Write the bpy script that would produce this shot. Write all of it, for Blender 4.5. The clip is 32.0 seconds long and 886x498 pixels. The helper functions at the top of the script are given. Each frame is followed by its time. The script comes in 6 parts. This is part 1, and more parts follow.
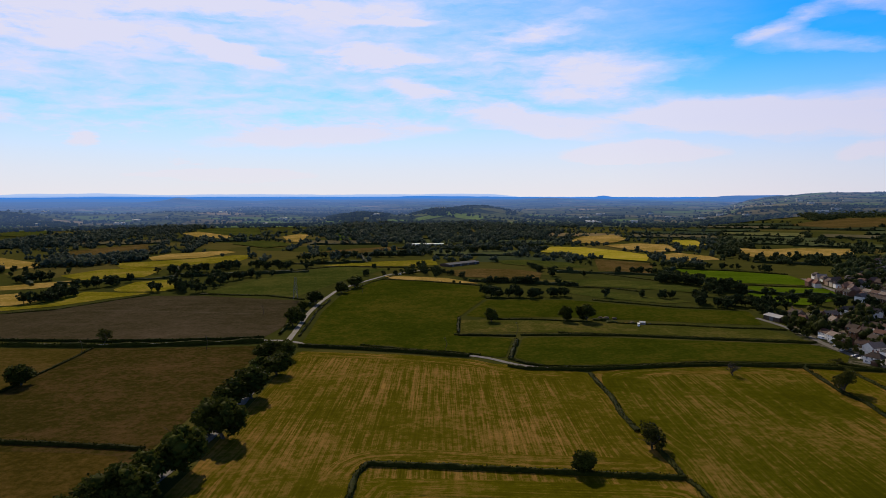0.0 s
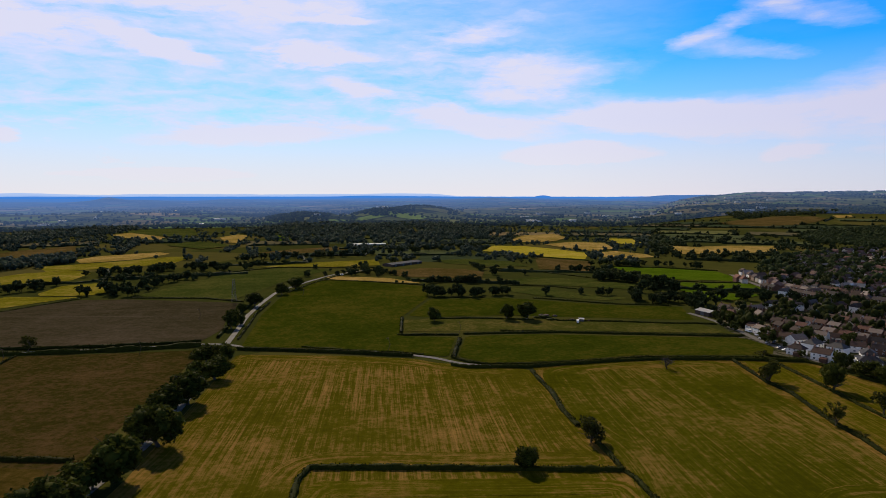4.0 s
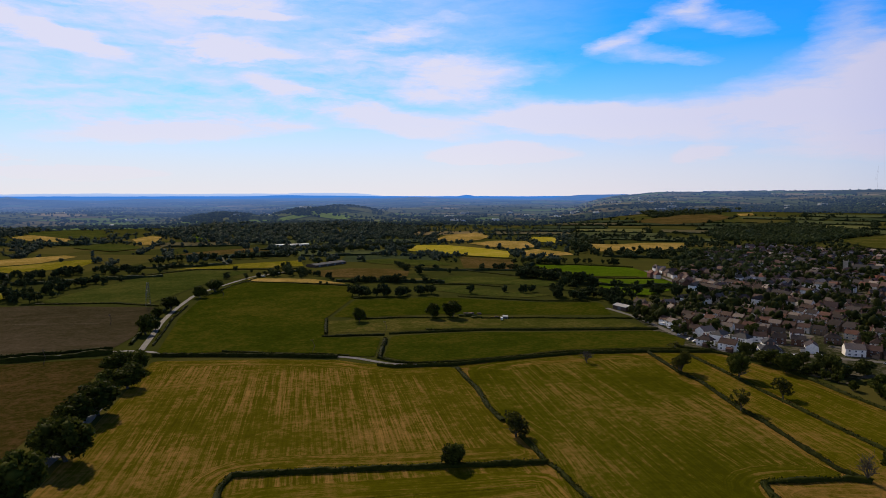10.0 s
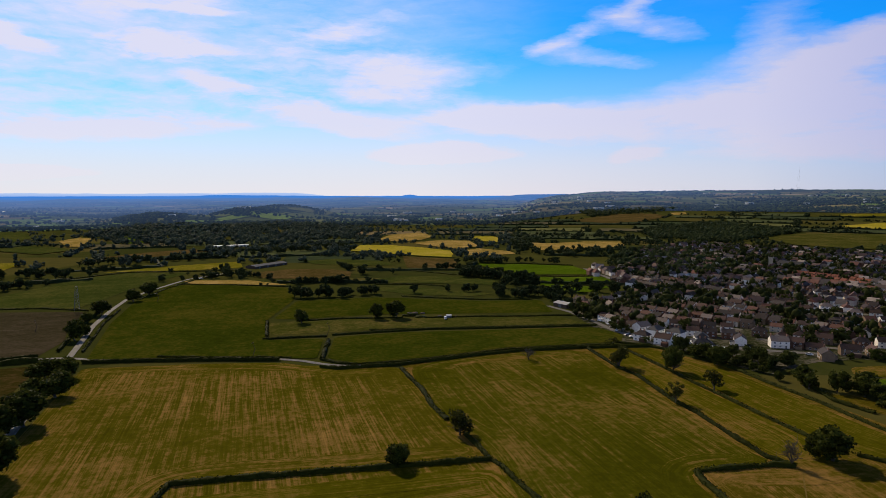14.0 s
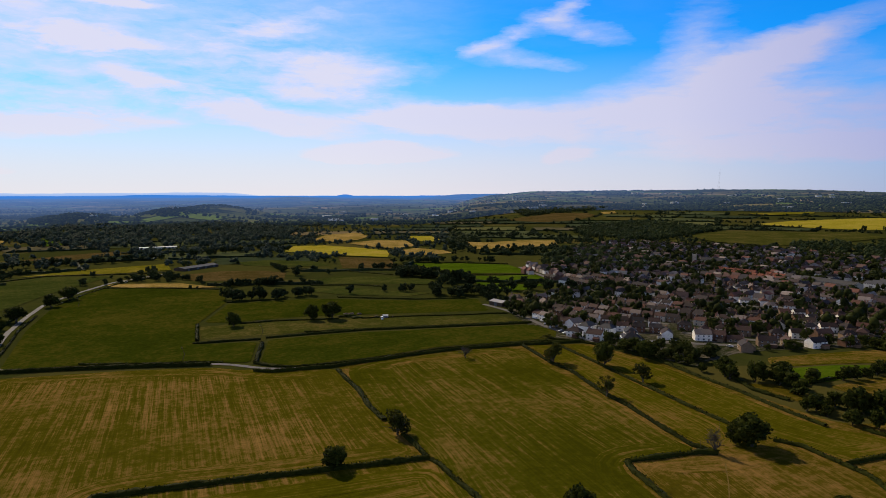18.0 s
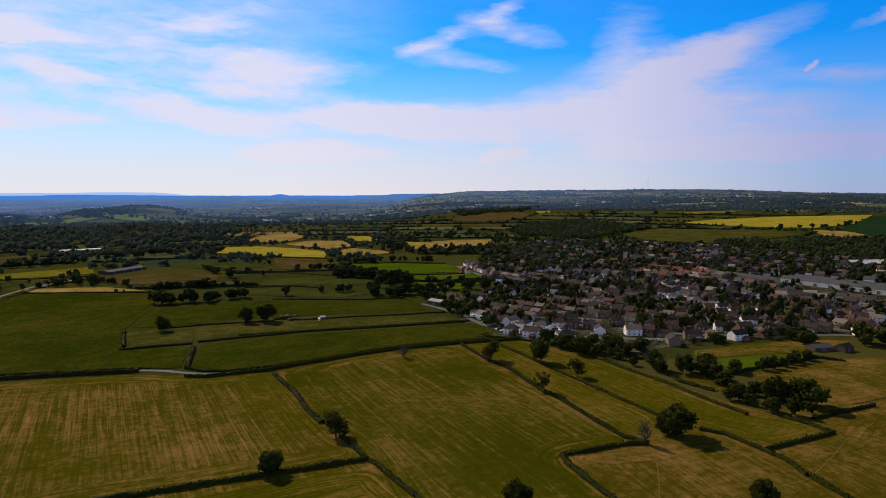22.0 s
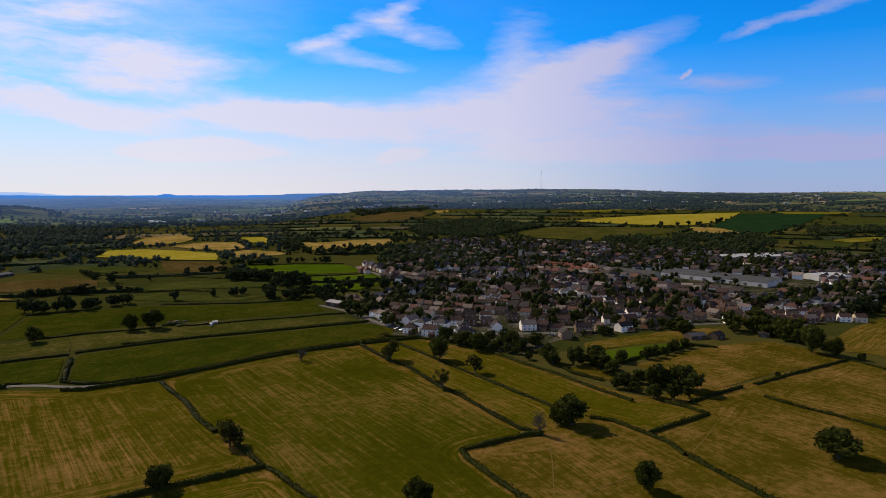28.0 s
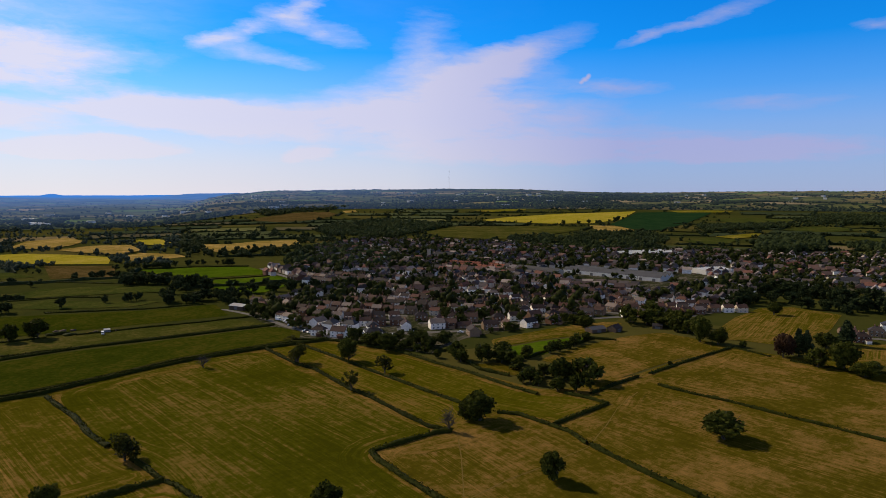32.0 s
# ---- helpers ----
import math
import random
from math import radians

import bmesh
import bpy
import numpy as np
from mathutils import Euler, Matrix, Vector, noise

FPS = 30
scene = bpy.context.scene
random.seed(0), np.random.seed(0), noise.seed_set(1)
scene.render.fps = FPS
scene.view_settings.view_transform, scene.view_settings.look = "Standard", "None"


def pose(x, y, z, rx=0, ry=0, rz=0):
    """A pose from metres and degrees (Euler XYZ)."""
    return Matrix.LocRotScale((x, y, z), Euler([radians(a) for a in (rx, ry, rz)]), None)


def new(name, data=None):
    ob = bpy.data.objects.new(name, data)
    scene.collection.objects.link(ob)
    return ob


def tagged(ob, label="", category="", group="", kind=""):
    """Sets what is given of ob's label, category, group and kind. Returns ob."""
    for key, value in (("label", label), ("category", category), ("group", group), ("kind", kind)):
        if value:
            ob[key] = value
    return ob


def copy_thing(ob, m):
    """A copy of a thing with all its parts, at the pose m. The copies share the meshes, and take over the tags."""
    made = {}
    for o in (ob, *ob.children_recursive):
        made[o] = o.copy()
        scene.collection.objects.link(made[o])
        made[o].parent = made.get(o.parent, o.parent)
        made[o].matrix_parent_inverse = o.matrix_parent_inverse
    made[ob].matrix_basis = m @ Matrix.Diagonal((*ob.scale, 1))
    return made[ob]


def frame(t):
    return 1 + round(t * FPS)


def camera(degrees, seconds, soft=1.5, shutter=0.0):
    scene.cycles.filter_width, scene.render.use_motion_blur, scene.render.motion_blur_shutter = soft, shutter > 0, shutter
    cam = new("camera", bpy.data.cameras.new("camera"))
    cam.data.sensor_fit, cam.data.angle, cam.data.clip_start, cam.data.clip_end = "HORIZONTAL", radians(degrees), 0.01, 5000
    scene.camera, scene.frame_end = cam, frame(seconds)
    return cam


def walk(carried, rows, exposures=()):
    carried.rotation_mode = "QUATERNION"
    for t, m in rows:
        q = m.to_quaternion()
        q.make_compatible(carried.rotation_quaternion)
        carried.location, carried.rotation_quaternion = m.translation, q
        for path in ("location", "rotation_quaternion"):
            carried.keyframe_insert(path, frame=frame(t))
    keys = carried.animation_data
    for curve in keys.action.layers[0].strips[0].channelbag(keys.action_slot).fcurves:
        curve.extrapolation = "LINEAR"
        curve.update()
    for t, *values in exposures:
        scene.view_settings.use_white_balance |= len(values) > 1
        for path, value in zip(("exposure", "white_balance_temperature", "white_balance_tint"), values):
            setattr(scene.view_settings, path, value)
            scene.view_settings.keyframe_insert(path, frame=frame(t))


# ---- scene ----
# The camera hovers about 100 m over fields at the edge of a small town and turns slowly to its right.
cam = camera(68.9, 32.0, 0.75)
ROWS = [
    (0, 0.00, 0.00, 100.00, -0.000, -4.892),
    (1, -0.01, 0.00, 99.99, -1.340, -4.899),
    (2, -0.02, 0.00, 99.99, -2.665, -4.905),
    (3, -0.03, 0.00, 99.98, -3.905, -4.912),
    (3.5, -0.03, 0.00, 99.98, -4.520, -4.915),
    (5.5, -0.04, -0.01, 99.96, -6.850, -4.927),
    (6, -0.04, -0.02, 99.96, -7.386, -4.931),
    (7, -0.04, -0.03, 99.95, -8.448, -4.937),
    (8, -0.03, -0.05, 99.94, -9.560, -4.943),
    (9, -0.03, -0.07, 99.93, -10.700, -4.949),
    (10, -0.02, -0.09, 99.92, -11.800, -4.955),
    (11, 0.00, -0.11, 99.91, -12.920, -4.960),
    (12, 0.01, -0.14, 99.90, -14.130, -4.966),
    (13, 0.03, -0.17, 99.88, -15.480, -4.972),
    (14, 0.06, -0.21, 99.87, -16.850, -4.977),
    (14.5, 0.07, -0.23, 99.87, -17.540, -4.980),
    (16.5, 0.13, -0.32, 99.85, -20.360, -4.990),
    (17, 0.15, -0.35, 99.84, -21.075, -4.993),
    (18, 0.19, -0.40, 99.83, -22.505, -4.998),
    (19, 0.24, -0.47, 99.82, -23.930, -5.003),
    (20, 0.29, -0.53, 99.81, -25.320, -5.008),
    (21, 0.34, -0.60, 99.80, -26.660, -5.013),
    (22, 0.40, -0.68, 99.80, -28.015, -5.018),
    (23, 0.47, -0.76, 99.79, -29.382, -5.023),
    (24, 0.54, -0.85, 99.78, -30.745, -5.027),
    (25, 0.61, -0.94, 99.77, -32.110, -5.032),
    (25.5, 0.65, -0.99, 99.77, -32.800, -5.034),
    (27.5, 0.83, -1.20, 99.76, -35.960, -5.043),
    (28, 0.88, -1.26, 99.76, -36.950, -5.045),
    (29, 0.98, -1.38, 99.76, -38.965, -5.049),
    (30, 1.09, -1.50, 99.76, -40.985, -5.053),
    (31, 1.21, -1.64, 99.76, -43.005, -5.057),
    (32, 1.33, -1.78, 99.76, -45.029, -5.061),
]
walk(cam, [(t, pose(x, y, z, 90 + pitch, 0, yaw)) for t, x, y, z, yaw, pitch in ROWS], [(0, 0.0), (32, 0.0)])

# ---- sky and sun ----
SUN_AZ, SUN_EL = -14.0, 37.0
CLOUDS = [  # azimuth, elevation, half width, half height, slope, density
    (-30.3, 12.5, 10.4, 1.76, 0, 0.55),
    (-18.2, 11.4, 4.5, 0.7, -12, 0.9),
    (-6.3, 11.5, 4.6, 0.91, 0, 1.2),
    (-15.9, 15.1, 15.2, 1.1, 0, 0.7),
    (-4.6, 14.4, 4.4, 0.31, 0, 0.7),
    (-2.7, 9.0, 3.0, 0.56, -10, 0.8),
    (5.7, 6.7, 9.1, 0.95, -10, 0.9),
    (24.0, 6.2, 11.1, 1.05, 0, 0.7),
    (10.5, 10.4, 13.4, 2.04, 0, 0.35),
    (7.6, 13.4, 5.7, 1.07, 12, 0.6),
    (-28.8, 4.3, 1.3, 0.51, 0, 0.9),
    (-9.0, 5.3, 11.8, 0.96, 4, 0.7),
    (-18.5, 1.6, 7.4, 0.42, 0, 0.6),
    (16.7, 3.5, 5.7, 0.75, 0, 0.6),
    (33.2, 3.2, 2.4, 0.62, 8, 0.7),
    (25.6, 12.3, 1.8, 0.5, 16, 0.62),
    (28.2, 13.0, 2.4, 0.6, 24, 0.5),
    (31.2, 14.3, 3.2, 0.95, 10, 0.62),
    (35.0, 13.3, 3.4, 0.8, -12, 0.62),
    (33.4, 15.4, 2.4, 0.5, 22, 0.6),
    (28.6, 11.4, 4.6, 0.75, -8, 0.5),
    (33.0, 10.7, 3.0, 0.5, -6, 0.35),
    (43.8, 6.6, 18.3, 1.8, 0, 0.72),
    (45.8, 9.0, 9.0, 2.3, 6, 0.85),
    (20.7, 6.7, 12.0, 1.31, -8, 0.75),
    (50.7, 11.3, 6.7, 1.2, 17, 1.1),
    (57.2, 9.45, 0.32, 0.17, 10, 1.1),
    (57.5, 9.7, 0.22, 0.17, 30, 1.1),
    (56.9, 9.2, 0.2, 0.12, 0, 0.8),
    (62.8, 12.7, 3.5, 0.39, 12, 0.8),
    (68.3, 14.0, 3.8, 0.49, 14, 0.6),
    (55.6, 3.8, 18.3, 1.25, 0, 0.65),
    (71.8, 7.0, 5.6, 0.56, 0, 0.5),
    (72.3, 3.3, 9.9, 0.87, 0, 0.5),
    (13.2, 9.9, 5.6, 1.58, 0, 0.6),
    (17.0, 3.3, 6.5, 0.78, 0, 0.6),
    (77.8, 11.9, 1.5, 0.46, 0, 0.7),
    (59.3, 8.8, 4.3, 0.62, -3, 0.7),
    (43.9, 12.5, 3.4, 2.69, 50, 0.45),
]


def link(tree, a, b):
    tree.links.new(a, b)


def node(tree, kind, **given):
    n = tree.nodes.new(kind)
    for key, value in given.items():
        setattr(n, key, value)
    return n


def math_node(tree, op, a, b=None, c=None):
    n = node(tree, "ShaderNodeMath", operation=op)
    for i, v in enumerate((a, b, c)):
        if v is None:
            continue
        if isinstance(v, (int, float)):
            n.inputs[i].default_value = v
        else:
            link(tree, v, n.inputs[i])
    return n.outputs[0]


def ramp(tree, fac, stops, mode="LINEAR"):
    n = node(tree, "ShaderNodeValToRGB")
    n.color_ramp.interpolation = mode
    while len(n.color_ramp.elements) < len(stops):
        n.color_ramp.elements.new(0.5)
    for e, (p, c) in zip(n.color_ramp.elements, stops):
        e.position = p
        e.color = (*c, 1) if len(c) == 3 else c
    link(tree, fac, n.inputs[0])
    return n.outputs[0]


def mix(tree, fac, a, b, how="MIX"):
    n = node(tree, "ShaderNodeMix", data_type="RGBA", blend_type=how)
    for i, v in ((0, fac), (6, a), (7, b)):
        if isinstance(v, (int, float)):
            n.inputs[i].default_value = v
        elif isinstance(v, tuple):
            n.inputs[i].default_value = (*v, 1)
        else:
            link(tree, v, n.inputs[i])
    return n.outputs[2]


def noise_tex(tree, vec, scale, detail=3.0, rough=0.55):
    n = node(tree, "ShaderNodeTexNoise")
    n.inputs["Scale"].default_value, n.inputs["Detail"].default_value, n.inputs["Roughness"].default_value = scale, detail, rough
    if vec is not None:
        link(tree, vec, n.inputs["Vector"])
    return n


def mapping(tree, vec, loc=(0, 0, 0), rot=(0, 0, 0), scale=(1, 1, 1), kind="POINT"):
    n = node(tree, "ShaderNodeMapping", vector_type=kind)
    n.inputs["Location"].default_value, n.inputs["Rotation"].default_value, n.inputs["Scale"].default_value = loc, rot, scale
    link(tree, vec, n.inputs["Vector"])
    return n.outputs[0]


def make_sky():
    world = bpy.data.worlds.new("summer_sky")
    scene.world = world
    world.use_nodes = True
    t = world.node_tree
    t.nodes.clear()
    way = node(t, "ShaderNodeTexCoord").outputs["Generated"]
    xyz = node(t, "ShaderNodeSeparateXYZ")
    link(t, way, xyz.inputs[0])
    az = math_node(t, "MULTIPLY", math_node(t, "ARCTAN2", xyz.outputs[0], xyz.outputs[1]), 57.2958)
    el = math_node(t, "MULTIPLY", math_node(t, "ARCSINE", xyz.outputs[2]), 57.2958)
    at = node(t, "ShaderNodeCombineXYZ")
    link(t, az, at.inputs[0]), link(t, el, at.inputs[1])
    # ragged edges: the cloud field is stirred by noise before the streaks are laid in
    stir = noise_tex(t, mapping(t, at.outputs[0], scale=(0.16, 0.5, 1)), 1.0, 5.0, 0.6)
    off = node(t, "ShaderNodeVectorMath", operation="MULTIPLY_ADD")
    link(t, stir.outputs["Color"], off.inputs[0])
    off.inputs[1].default_value = (3.2, 1.3, 0)
    off.inputs[2].default_value = (-1.6, -0.65, 0)
    moved = node(t, "ShaderNodeVectorMath", operation="ADD")
    link(t, off.outputs[0], moved.inputs[0]), link(t, at.outputs[0], moved.inputs[1])
    fine = noise_tex(t, mapping(t, at.outputs[0], scale=(0.7, 2.2, 1)), 1.0, 6.0, 0.65)
    off2 = node(t, "ShaderNodeVectorMath", operation="MULTIPLY_ADD")
    link(t, fine.outputs["Color"], off2.inputs[0])
    off2.inputs[1].default_value = (1.5, 0.5, 0)
    off2.inputs[2].default_value = (-0.75, -0.25, 0)
    frayed = node(t, "ShaderNodeVectorMath", operation="ADD")
    link(t, off2.outputs[0], frayed.inputs[0]), link(t, moved.outputs[0], frayed.inputs[1])
    total = None
    for a, e, w, h, rot, s in CLOUDS:
        v = mapping(t, at.outputs[0] if w < 1 else frayed.outputs[0], (a, e, 0), (0, 0, radians(rot)), (w * 1.3, h * 1.55, 1), "TEXTURE")
        grad = node(t, "ShaderNodeTexGradient", gradient_type="SPHERICAL")
        link(t, v, grad.inputs[0])
        part_ = math_node(t, "MULTIPLY", grad.outputs["Fac"], s)
        total = part_ if total is None else math_node(t, "ADD", total, part_)
    streak = noise_tex(t, mapping(t, moved.outputs[0], rot=(0, 0, -0.12), scale=(0.12, 0.5, 1)), 1.0, 6.0, 0.58).outputs["Fac"]
    fibre = noise_tex(t, mapping(t, frayed.outputs[0], rot=(0, 0, -0.2), scale=(0.22, 1.0, 1)), 1.0, 8.0, 0.64).outputs["Fac"]
    grain = math_node(t, "ADD", math_node(t, "MULTIPLY_ADD", streak, 2.0, -1.0), math_node(t, "MULTIPLY_ADD", fibre, 1.9, -0.95))
    shape = math_node(t, "MULTIPLY", total, 1.0)
    body = math_node(t, "MULTIPLY_ADD", grain, math_node(t, "MINIMUM", math_node(t, "MULTIPLY", shape, 1.0), 0.5), math_node(t, "SUBTRACT", shape, 0.1))
    body = math_node(t, "MAXIMUM", body, 0.0)
    # thin high cloud: thick towards the horizon and towards the sun, thin to the east and overhead
    low = ramp(t, math_node(t, "DIVIDE", el, 20.0), [(0.0, (1.0, 1.0, 1.0)), (0.1, (0.93, 0.93, 0.93)), (0.26, (0.7, 0.7, 0.7)), (0.42, (0.26, 0.26, 0.26)), (0.6, (0.02, 0.02, 0.02)), (1.0, (0, 0, 0))])
    side = ramp(t, math_node(t, "MULTIPLY_ADD", az, 1 / 120, 0.5), [(0.0, (0.5, 0.5, 0.5)), (0.2, (0.74, 0.74, 0.74)), (0.45, (0.64, 0.64, 0.64)), (0.6, (0.36, 0.36, 0.36)), (0.72, (0.05, 0.05, 0.05)), (1.0, (0.0, 0.0, 0.0))])
    up = ramp(t, math_node(t, "DIVIDE", el, 60.0), [(0.3, (1, 1, 1)), (0.42, (0.1, 0.1, 0.1)), (1.0, (0.03, 0.03, 0.03))])
    veil = math_node(t, "MULTIPLY", math_node(t, "MULTIPLY", side, up), math_node(t, "MAXIMUM", math_node(t, "MULTIPLY_ADD", math_node(t, "ADD", streak, fibre), 1.5, -0.5), 0.25))
    lean = ramp(t, math_node(t, "MULTIPLY_ADD", az, 1 / 120, 0.5), [(0.0, (1, 1, 1)), (0.72, (1, 1, 1)), (1.0, (0.85, 0.85, 0.85))])
    cover = math_node(t, "ADD", body, math_node(t, "MAXIMUM", math_node(t, "MULTIPLY", low, lean), veil))
    # unseen broken white cloud added behind the flight as neutral fill light
    rear_fill = math_node(t, "ADD", math_node(t, "MULTIPLY", xyz.outputs[0], -0.34), math_node(t, "MULTIPLY", xyz.outputs[1], -0.94))
    rear_fill = ramp(t, math_node(t, "MULTIPLY_ADD", streak, 0.3, rear_fill), [(0.4, (0, 0, 0)), (0.8, (0.42, 0.42, 0.42))])
    cover = math_node(t, "MAXIMUM", cover, rear_fill)
    soft = ramp(t, cover, [(0.0, (0, 0, 0)), (0.5, (0.5, 0.5, 0.5)), (0.85, (0.84, 0.84, 0.84)), (1.0, (0.95, 0.95, 0.95))])
    sky = node(t, "ShaderNodeTexSky", sky_type="NISHITA", sun_disc=False, sun_elevation=radians(SUN_EL), sun_rotation=radians(SUN_AZ), altitude=100, air_density=1.0, dust_density=0.3, ozone_density=3.0)
    blue = node(t, "ShaderNodeHueSaturation")
    blue.inputs["Saturation"].default_value = 1.2
    blue.inputs["Value"].default_value = 1.0
    link(t, sky.outputs[0], blue.inputs["Color"])
    # the camera's picture shows the low sky far bluer than the air overhead, which lights the land more evenly
    tint = mix(t, ramp(t, math_node(t, "DIVIDE", el, 60.0), [(0.3, (0, 0, 0)), (0.6, (1, 1, 1))]), (0.02, 0.92, 1.57), (0.36, 0.31, 0.28))
    tint = mix(t, 1.0, tint, ramp(t, math_node(t, "MULTIPLY_ADD", az, 1 / 120, 0.5), [(0.6, (1, 1, 1)), (1.0, (0.35, 0.98, 1.06))]), "MULTIPLY")
    deep = mix(t, 1.0, blue.outputs[0], tint, "MULTIPLY")
    white = mix(t, ramp(t, math_node(t, "DIVIDE", el, 20.0), [(0.0, (1, 1, 1)), (0.3, (0, 0, 0))]), CLOUD_COLOUR, (8.5, 7.8, 8.35))
    # the haze is brightest below the sun and greyer away from it
    white = mix(t, 1.0, white, ramp(t, math_node(t, "MULTIPLY_ADD", az, 1 / 120, 0.5), [(0.62, (1, 1, 1)), (0.85, (0.86, 0.86, 0.92)), (1.0, (0.5, 0.55, 0.8))]), "MULTIPLY")
    # low part of that added cloud, facing the sun, brightened to light house walls
    low_fill = math_node(t, "MULTIPLY", rear_fill, ramp(t, math_node(t, "DIVIDE", el, 60.0), [(0.0, (1, 1, 1)), (0.35, (0.8, 0.8, 0.8)), (0.6, (0, 0, 0))]))
    white = mix(t, low_fill, white, mix(t, 1.0, white, (1.3, 1.22, 1.1), "MULTIPLY"))
    colour = mix(t, soft, deep, white)
    back = node(t, "ShaderNodeBackground")
    back.inputs["Strength"].default_value = SKY_STRENGTH
    link(t, colour, back.inputs["Color"])
    link(t, back.outputs[0], node(t, "ShaderNodeOutputWorld").inputs[0])


SKY_STRENGTH = 0.1
CLOUD_COLOUR = (7.6, 7.4, 8.9)
make_sky()
lamp = bpy.data.lights.new("sun", "SUN")
lamp.energy, lamp.angle, lamp.color = 3.75, radians(0.6), (1.0, 0.82, 0.58)
sun = new("sun", lamp)
sun.rotation_euler = (radians(90 - SUN_EL), 0, radians(180 - SUN_AZ))

# ---- materials ----
def material(name):
    m = bpy.data.materials.new(name)
    m.use_nodes = True
    t = m.node_tree
    bsdf = t.nodes["Principled BSDF"]
    bsdf.inputs["Specular IOR Level"].default_value = 0.25
    return m, t, bsdf


def bump(t, bsdf, height_, distance, strength=0.6):
    n = node(t, "ShaderNodeBump")
    n.inputs["Distance"].default_value, n.inputs["Strength"].default_value = distance, strength
    link(t, height_, n.inputs["Height"])
    link(t, n.outputs[0], bsdf.inputs["Normal"])


def field_material(name, green, dry, amount, stripe, period=5.0, patch=0.018):
    """Grass or crop: patches of dry and green, drill or swath lines along the UV's second axis, and a fine grain."""
    m, t, bsdf = material(name)
    uv = node(t, "ShaderNodeUVMap", uv_map="lie").outputs[0]
    where = node(t, "ShaderNodeNewGeometry").outputs["Position"]
    broad = noise_tex(t, where, patch, 4, 0.6).outputs["Fac"]
    fine = noise_tex(t, where, 0.3, 7, 0.75).outputs["Fac"]
    line1 = noise_tex(t, mapping(t, uv, scale=(1.0 / period, 0.008, 1)), 1.0, 4, 0.7).outputs["Fac"]
    line2 = noise_tex(t, mapping(t, uv, scale=(2.2 / period, 0.03, 1)), 1.0, 3, 0.65).outputs["Fac"]
    mottle = noise_tex(t, where, 0.075, 5, 0.65).outputs["Fac"]
    lines = math_node(t, "ADD", math_node(t, "MULTIPLY", line1, 0.55), math_node(t, "MULTIPLY", line2, 0.45))
    k = math_node(t, "MULTIPLY_ADD", math_node(t, "SUBTRACT", broad, 0.5), 1.35, amount)
    # the swaths show here strongly, there hardly at all
    show = ramp(t, noise_tex(t, where, 0.021, 3, 0.6).outputs["Fac"], [(0.32, (0.3, 0.3, 0.3)), (0.62, (1, 1, 1))])
    k = math_node(t, "MULTIPLY_ADD", math_node(t, "MULTIPLY", math_node(t, "SUBTRACT", lines, 0.5), show), 4.6 * stripe, k)
    k = math_node(t, "MULTIPLY_ADD", math_node(t, "SUBTRACT", fine, 0.5), 1.5 - 0.7 * stripe, k)
    k = math_node(t, "MULTIPLY_ADD", math_node(t, "SUBTRACT", mottle, 0.5), 1.2 - 0.7 * stripe, k)
    colour = ramp(t, k, [(0.0, tuple(0.72 * c for c in green)), (0.35, green), (0.75, dry), (1.0, tuple(min(1, 1.25 * c) for c in dry))])
    link(t, colour, bsdf.inputs["Base Color"])
    bsdf.inputs["Roughness"].default_value = 0.95
    bsdf.inputs["Specular IOR Level"].default_value = 0.0
    bump(t, bsdf, math_node(t, "ADD", fine, lines), 0.5, 0.5)
    return m


